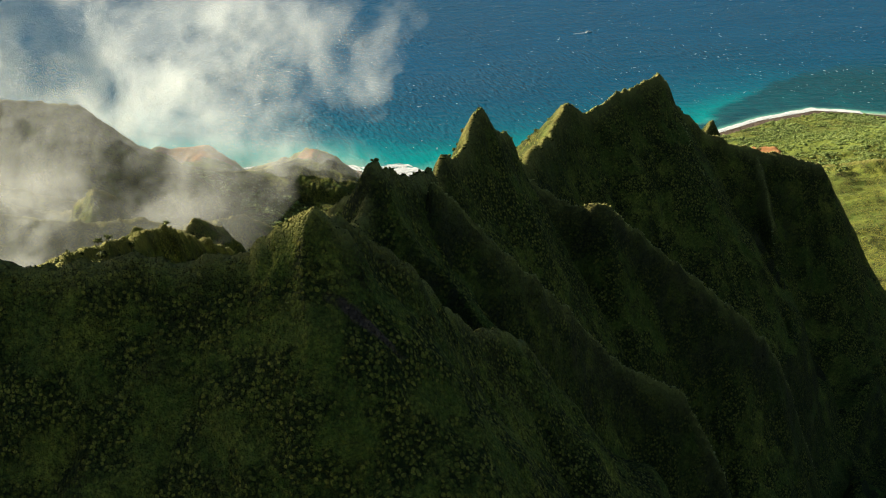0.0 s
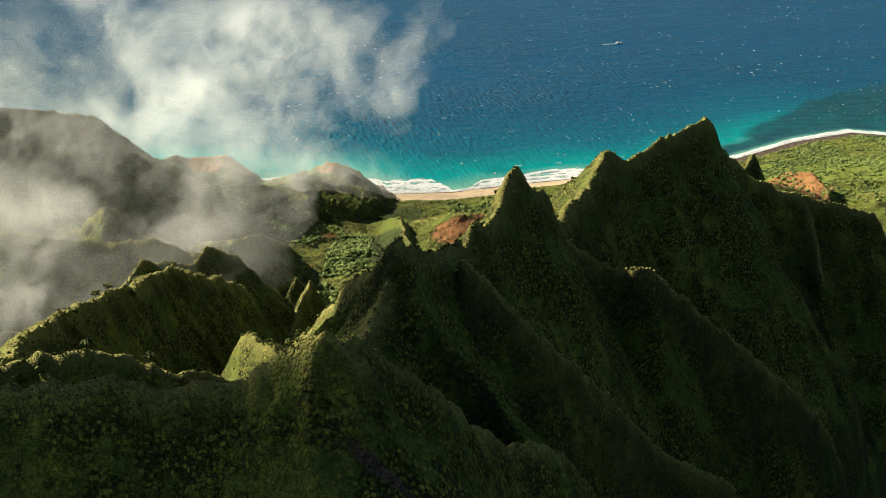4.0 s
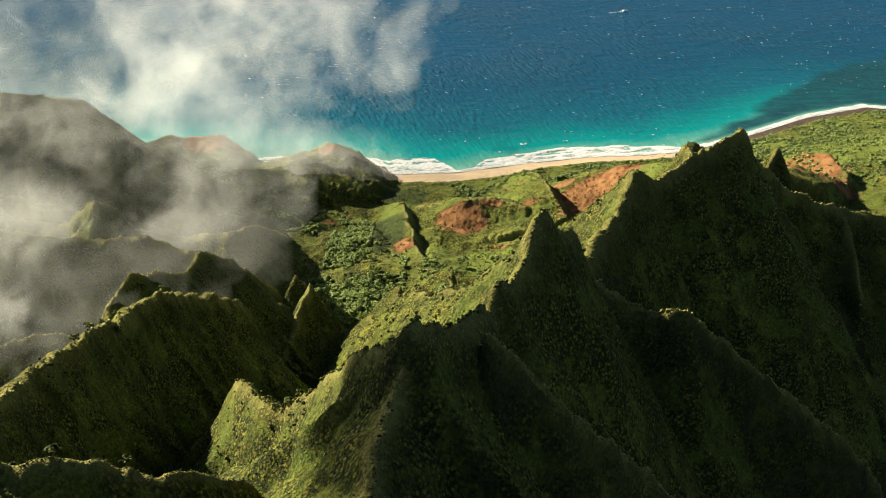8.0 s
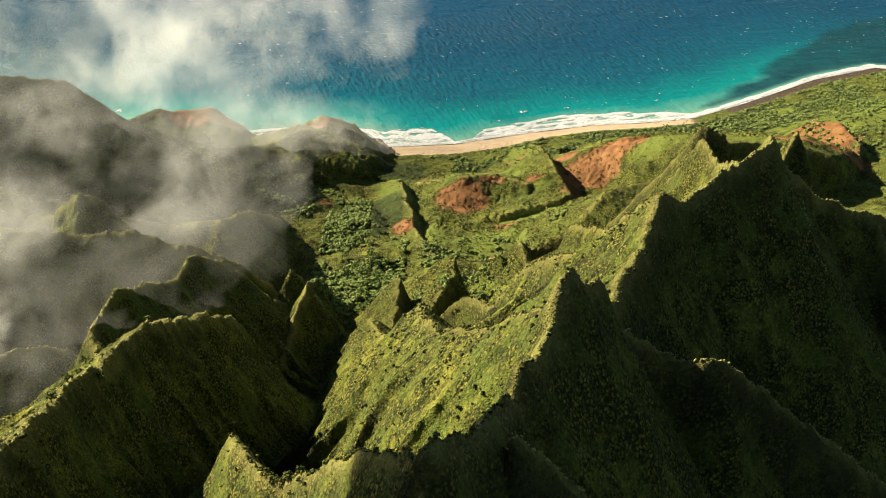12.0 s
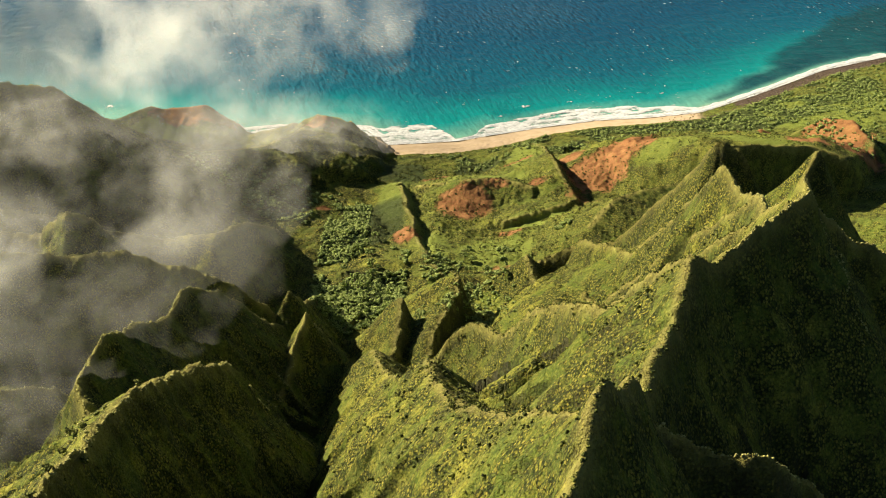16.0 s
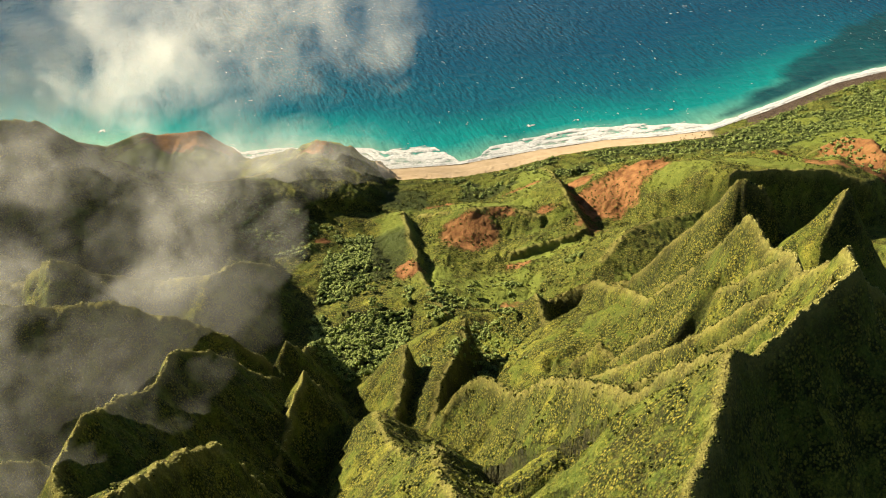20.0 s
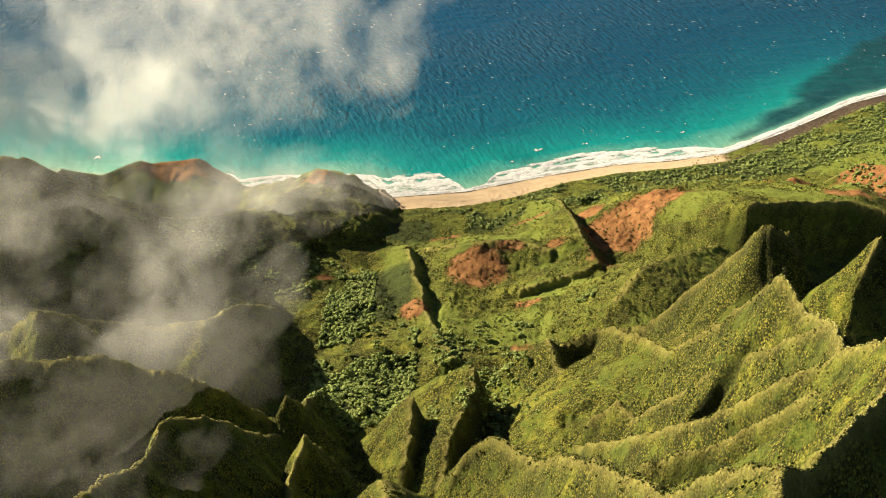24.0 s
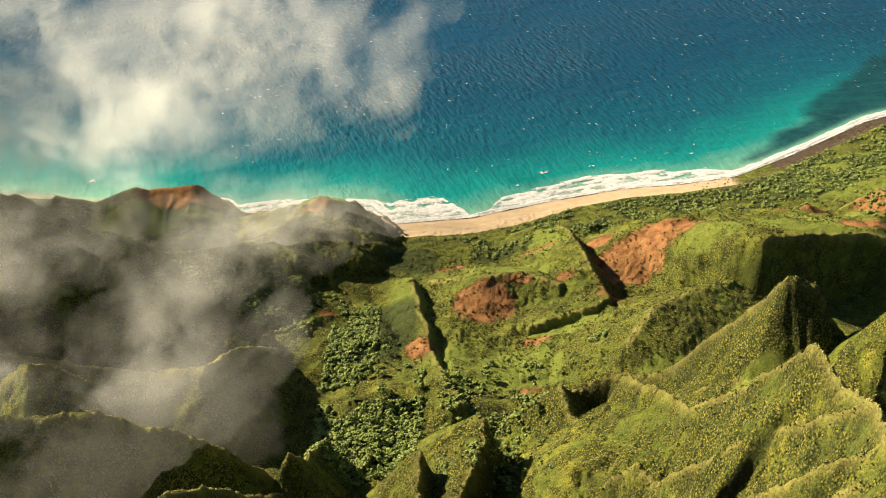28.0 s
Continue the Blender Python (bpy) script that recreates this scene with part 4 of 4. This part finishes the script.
# ---- boat ----
def boat(x, y, heading):
    root = new("boat")
    root.matrix_world = pose(x, y, 0, 0, 0, heading)

    def loft(rings):
        bm = bmesh.new()
        loops = [[bm.verts.new(v) for v in ring] for ring in rings]
        for a, b in zip(loops, loops[1:]):
            for k in range(len(a)):
                bm.faces.new((a[k], a[(k + 1) % len(a)], b[(k + 1) % len(a)], b[k]))
        bm.faces.new(loops[0][::-1])
        bm.faces.new(loops[-1])
        bmesh.ops.recalc_face_normals(bm, faces=bm.faces)
        return bm

    for side in (-3.6, 3.6):
        rings = []
        for u in range(9):
            s = u / 8
            w = 1.1 * (1 - max(0, s - 0.45) ** 2 / 0.32) + 0.04
            px = -10 + 21 * s
            rings.append([(px, side - w, 2.0 + 0.5 * s), (px, side + w, 2.0 + 0.5 * s), (px, side + w * 0.7, 0.2), (px, side, -0.5), (px, side - w * 0.7, 0.2)])
        part("hull", loft(rings), GELCOAT, root)
    bm = bmesh.new()
    bmesh.ops.create_cube(bm, size=1, matrix=Matrix.LocRotScale((-1.5, 0, 2.1), None, (14, 8.0, 0.5)))
    bmesh.ops.bevel(bm, geom=bm.edges[:], offset=0.12, segments=2, affect="EDGES")
    part("deck", bm, GELCOAT, root)
    cabin = part("cabin", loft([[(-5, -2.8, 2.3), (3.5, -2.4, 2.3), (3.5, 2.4, 2.3), (-5, 2.8, 2.3)], [(-4.6, -2.4, 4.3), (1.4, -2.0, 4.3), (1.4, 2.0, 4.3), (-4.6, 2.4, 4.3)]]), GELCOAT, root)
    for side in (-1, 1):
        bm = bmesh.new()
        bmesh.ops.create_cube(bm, size=1, matrix=Matrix.LocRotScale((-1.8, side * 2.62, 3.3), Euler((side * -0.2, 0, 0)), (5.2, 0.08, 0.7)))
        part("window", bm, TINTED, cabin, "dark tinted cabin window")
    bm = bmesh.new()
    bmesh.ops.create_cone(bm, cap_ends=True, segments=10, radius1=0.16, radius2=0.08, depth=19, matrix=Matrix.Translation((0.5, 0, 13.5)))
    part("mast", bm, ALLOY, root)
    bm = bmesh.new()
    bmesh.ops.create_cone(bm, cap_ends=True, segments=10, radius1=0.22, radius2=0.18, depth=8, matrix=Matrix.LocRotScale((-3.7, 0, 5.6), Euler((0, radians(90), 0)), None))
    part("boom", bm, GELCOAT, root, "boom with a furled white sail")
    return tagged(root, "white sailing catamaran under way on the blue sea", "boat")


boat(473, 3979, 28)


def wake(x, y, heading):
    bm = bmesh.new()
    rng = random.Random(3)
    for k in range(26):
        d = 11 + k * 1.9
        for _ in range(2):
            w = 0.9 + 0.06 * k
            cx, cy = -d, rng.uniform(-1, 1) * w * 2
            vs = [bm.verts.new((cx + 2.2 * math.cos(a) * rng.uniform(0.5, 1.2), cy + 0.8 * math.sin(a) * rng.uniform(0.5, 1.2), 0.3 + rng.random() * 0.2)) for a in np.linspace(0, 6.283, 8)[:-1]]
            bm.faces.new(vs)
    ob = part("wake", bm, FOAM)
    ob.data.attributes.new("thick", "FLOAT", "POINT").data.foreach_set("value", np.ones(len(ob.data.vertices), np.float32))
    ob.matrix_world = pose(x, y, 0, 0, 0, heading)
    return tagged(ob, "short trail of white foam behind the boat", "wake", kind="stuff")


wake(473, 3979, 28)


# ---- clouds ----
def cloud(name, label, plane_y, step, sheets, blobs, cell, seed, strength=1.0, floor=0.0):
    """A bank of mist: lumpy veils behind one another whose thickness is kept at each corner."""
    blobs = np.array(blobs, float)
    x0, x1 = (blobs[:, 0] - 1.9 * blobs[:, 2]).min(), (blobs[:, 0] + 1.9 * blobs[:, 2]).max()
    z0, z1 = max(12, (blobs[:, 1] - 1.9 * blobs[:, 2]).min()), (blobs[:, 1] + 1.9 * blobs[:, 2]).max()
    gx, gz = np.meshgrid(np.arange(x0, x1, cell), np.arange(z0, z1, cell))
    co, fs, thick, base = [], [], [], 0
    for k in range(sheets):
        wx = gx + 70 * (fbm(gx / 140 + 5 * k, gz / 110, 3, seed + k) - 0.5)
        wz = gz + 60 * (fbm(gx / 120, gz / 140 + 3 * k, 3, seed + k + 2) - 0.5)
        d = np.zeros(gx.shape)
        for bx_, bz, r, a in blobs:
            d = np.maximum(d, a * np.exp(-((wx - bx_) ** 2 + ((wz - bz) * 1.15) ** 2) / r ** 2))
        d = strength * d * (floor + (1 - floor) * smooth(0.22, 0.74, fbm(gx / 190 + gz / 260 + 9 * k, gz / 120 - gx / 300 + 4 * k, 4, seed + k + 1)))
        d = d * smooth(z0 + 2, z0 + 50, gz)
        y = plane_y + 0.5 * (gx - blobs[:, 0].mean()) + (k - (sheets - 1) / 2) * step + 0.3 * step * (fbm(gx / 160, gz / 160 + 7 * k, 2, seed + k) - 0.5)
        ok = d > 0.035
        near = ok[:-1, :-1] | ok[1:, :-1] | ok[:-1, 1:] | ok[1:, 1:]
        jj, ii = np.nonzero(near)
        nx = gx.shape[1]
        b = jj * nx + ii
        quad = np.stack([b, b + 1, b + nx + 1, b + nx], 1)
        used = np.unique(quad)
        index = np.zeros(gx.size, int)
        index[used] = np.arange(len(used)) + base
        base += len(used)
        co.append(np.stack([gx.ravel(), y.ravel(), gz.ravel()], 1)[used])
        fs.append(index[quad])
        thick.append(np.where(ok, d, 0).ravel()[used])
    ob = joined(name, np.concatenate(co), np.concatenate(fs), MIST, False)
    ob.data.attributes.new("veil", "FLOAT", "POINT").data.foreach_set("value", np.concatenate(thick).astype(np.float32))
    return tagged(ob, label, "cloud", kind="stuff")


scene.cycles.transparent_max_bounces = 24
cloud("cloud", "bright cream-white cloud drifting low over the sea", 2660, 55, 6,
      [(-780, 250, 230, 1.0), (-740, 120, 200, 1.0), (-590, 180, 170, 0.8), (-420, 240, 150, 0.8), (-330, 160, 110, 0.6), (-165, 122, 62, 0.5), (-255, 260, 85, 0.4), (-600, 80, 120, 0.7),
       (-420, 70, 95, 0.45), (-150, 200, 110, 0.22), (-90, 270, 70, 0.22)], 9, 1, 0.29)
cloud("cloud", "thin pale cloud wrapped round the coastal mountain", 1860, 45, 3,
      [(-640, 300, 95, 1.0), (-572, 275, 86, 0.8), (-477, 262, 62, 0.6), (-575, 190, 80, 0.5), (-322, 218, 60, 0.6), (-225, 195, 50, 0.5)], 7, 5, 0.32, 0.0)
cloud("cloud", "thin pale mist trailing past the headland", 2240, 40, 3,
      [(-300, 85, 70, 0.55), (-372, 100, 80, 0.6), (-215, 62, 60, 0.5), (-165, 30, 55, 0.4), (-240, 20, 60, 0.4), (-470, 110, 80, 0.55)], 6, 3, 0.46, 0.12)
cloud("cloud", "pale column of mist standing between the dark ridges", 1640, 50, 3,
      [(-290, 304, 55, 0.7), (-350, 250, 62, 0.8), (-518, 249, 70, 0.9), (-247, 215, 40, 0.3), (-466, 339, 60, 0.6), (-330, 290, 60, 0.7)], 6, 4, 0.29, 0.0)
cloud("cloud", "faint veil of mist in front of the shaded ridges", 1160, 60, 3,
      [(-395, 290, 60, 0.8), (-350, 365, 50, 0.5), (-300, 330, 90, 0.4), (-230, 290, 60, 0.3), (-430, 380, 80, 0.7), (-300, 260, 60, 0.6)], 6, 2, 0.42, 0.1)
cloud("haze", "thin bluish haze lying over the shaded western valley", 1560, 120, 2,
      [(-420, 200, 190, 0.9), (-300, 180, 130, 0.8), (-230, 110, 70, 0.6), (-560, 260, 180, 0.9), (-330, 300, 120, 0.7)], 9, 7, 0.075, 0.75)


def shade_cloud(x, y, z, rx, ry):
    """An unseen cloud above the camera, added to keep the sun off the land below."""
    gx, gy = np.meshgrid(np.linspace(-1.5, 1.5, 70), np.linspace(-1.5, 1.5, 70))
    z = z + 40 * gx
    r = np.hypot(gx + 0.5 * (fbm(gx * 2, gy * 2, 3, 2) - 0.5), gy + 0.5 * (fbm(gx * 2, gy * 2, 3, 5) - 0.5))
    d = smooth(1.05, 0.62, r)
    co = np.stack([x + gx * rx, y + gy * ry, z + 60 * fbm(gx * 2, gy * 2, 3, 1)], -1).reshape(-1, 3)
    b = (np.arange(69)[:, None] * 70 + np.arange(69)).ravel()
    ob = joined("cloud", co, np.stack([b, b + 1, b + 71, b + 70], 1), MIST, False)
    ob.data.attributes.new("veil", "FLOAT", "POINT").data.foreach_set("value", (d * 3).ravel().astype(np.float32))
    return tagged(ob, "unseen cloud added high above the ridges to shade them", "cloud", kind="stuff")


for x, y, rx, ry in ((-150, 405, 360, 155), (-30, 600, 105, 120), (-78, 655, 46, 66)):
    OVER = Vector((x, y, 560)) + SUN_FROM * (700 / SUN_FROM.z)
    shade_cloud(OVER.x, OVER.y, OVER.z, rx, ry)
    shade_cloud(OVER.x, OVER.y, OVER.z + 90, rx - 8, ry - 8)


def shade_bank(x, y0, y1):
    """An unseen low bank of cloud along the coast, added to shade the valley's foot and leave the crests in the sun."""
    gy, gz = np.meshgrid(np.arange(y0, y1, 14.0), np.arange(30, 800, 14.0))
    edge = np.interp(gy, (1800, 2100, 2250, 2350, 2450, 2600, 2760), (600, 620, 640, 655, 668, 685, 670)) + 50 * (fbm(gy / 160, 0 * gy, 4, 2) - 0.5)
    d = smooth(edge + 25, edge - 40, gz) * smooth(y0, y0 + 120, gy) * smooth(y1, y1 - 70, gy)
    co = np.stack([x + 60 * (fbm(gy / 150, gz / 150, 3, 3) - 0.5), gy, gz], -1).reshape(-1, 3)
    ny, nx = gy.shape
    b = (np.arange(ny - 1)[:, None] * nx + np.arange(nx - 1)).ravel()
    ob = joined("cloud", co, np.stack([b, b + 1, b + nx + 1, b + nx], 1), MIST, False)
    ob.data.attributes.new("veil", "FLOAT", "POINT").data.foreach_set("value", (d * 3).ravel().astype(np.float32))
    return tagged(ob, "unseen low cloud bank added along the coast to shade the valley", "cloud", kind="stuff")


shade_bank(-1170, 1780, 2860)
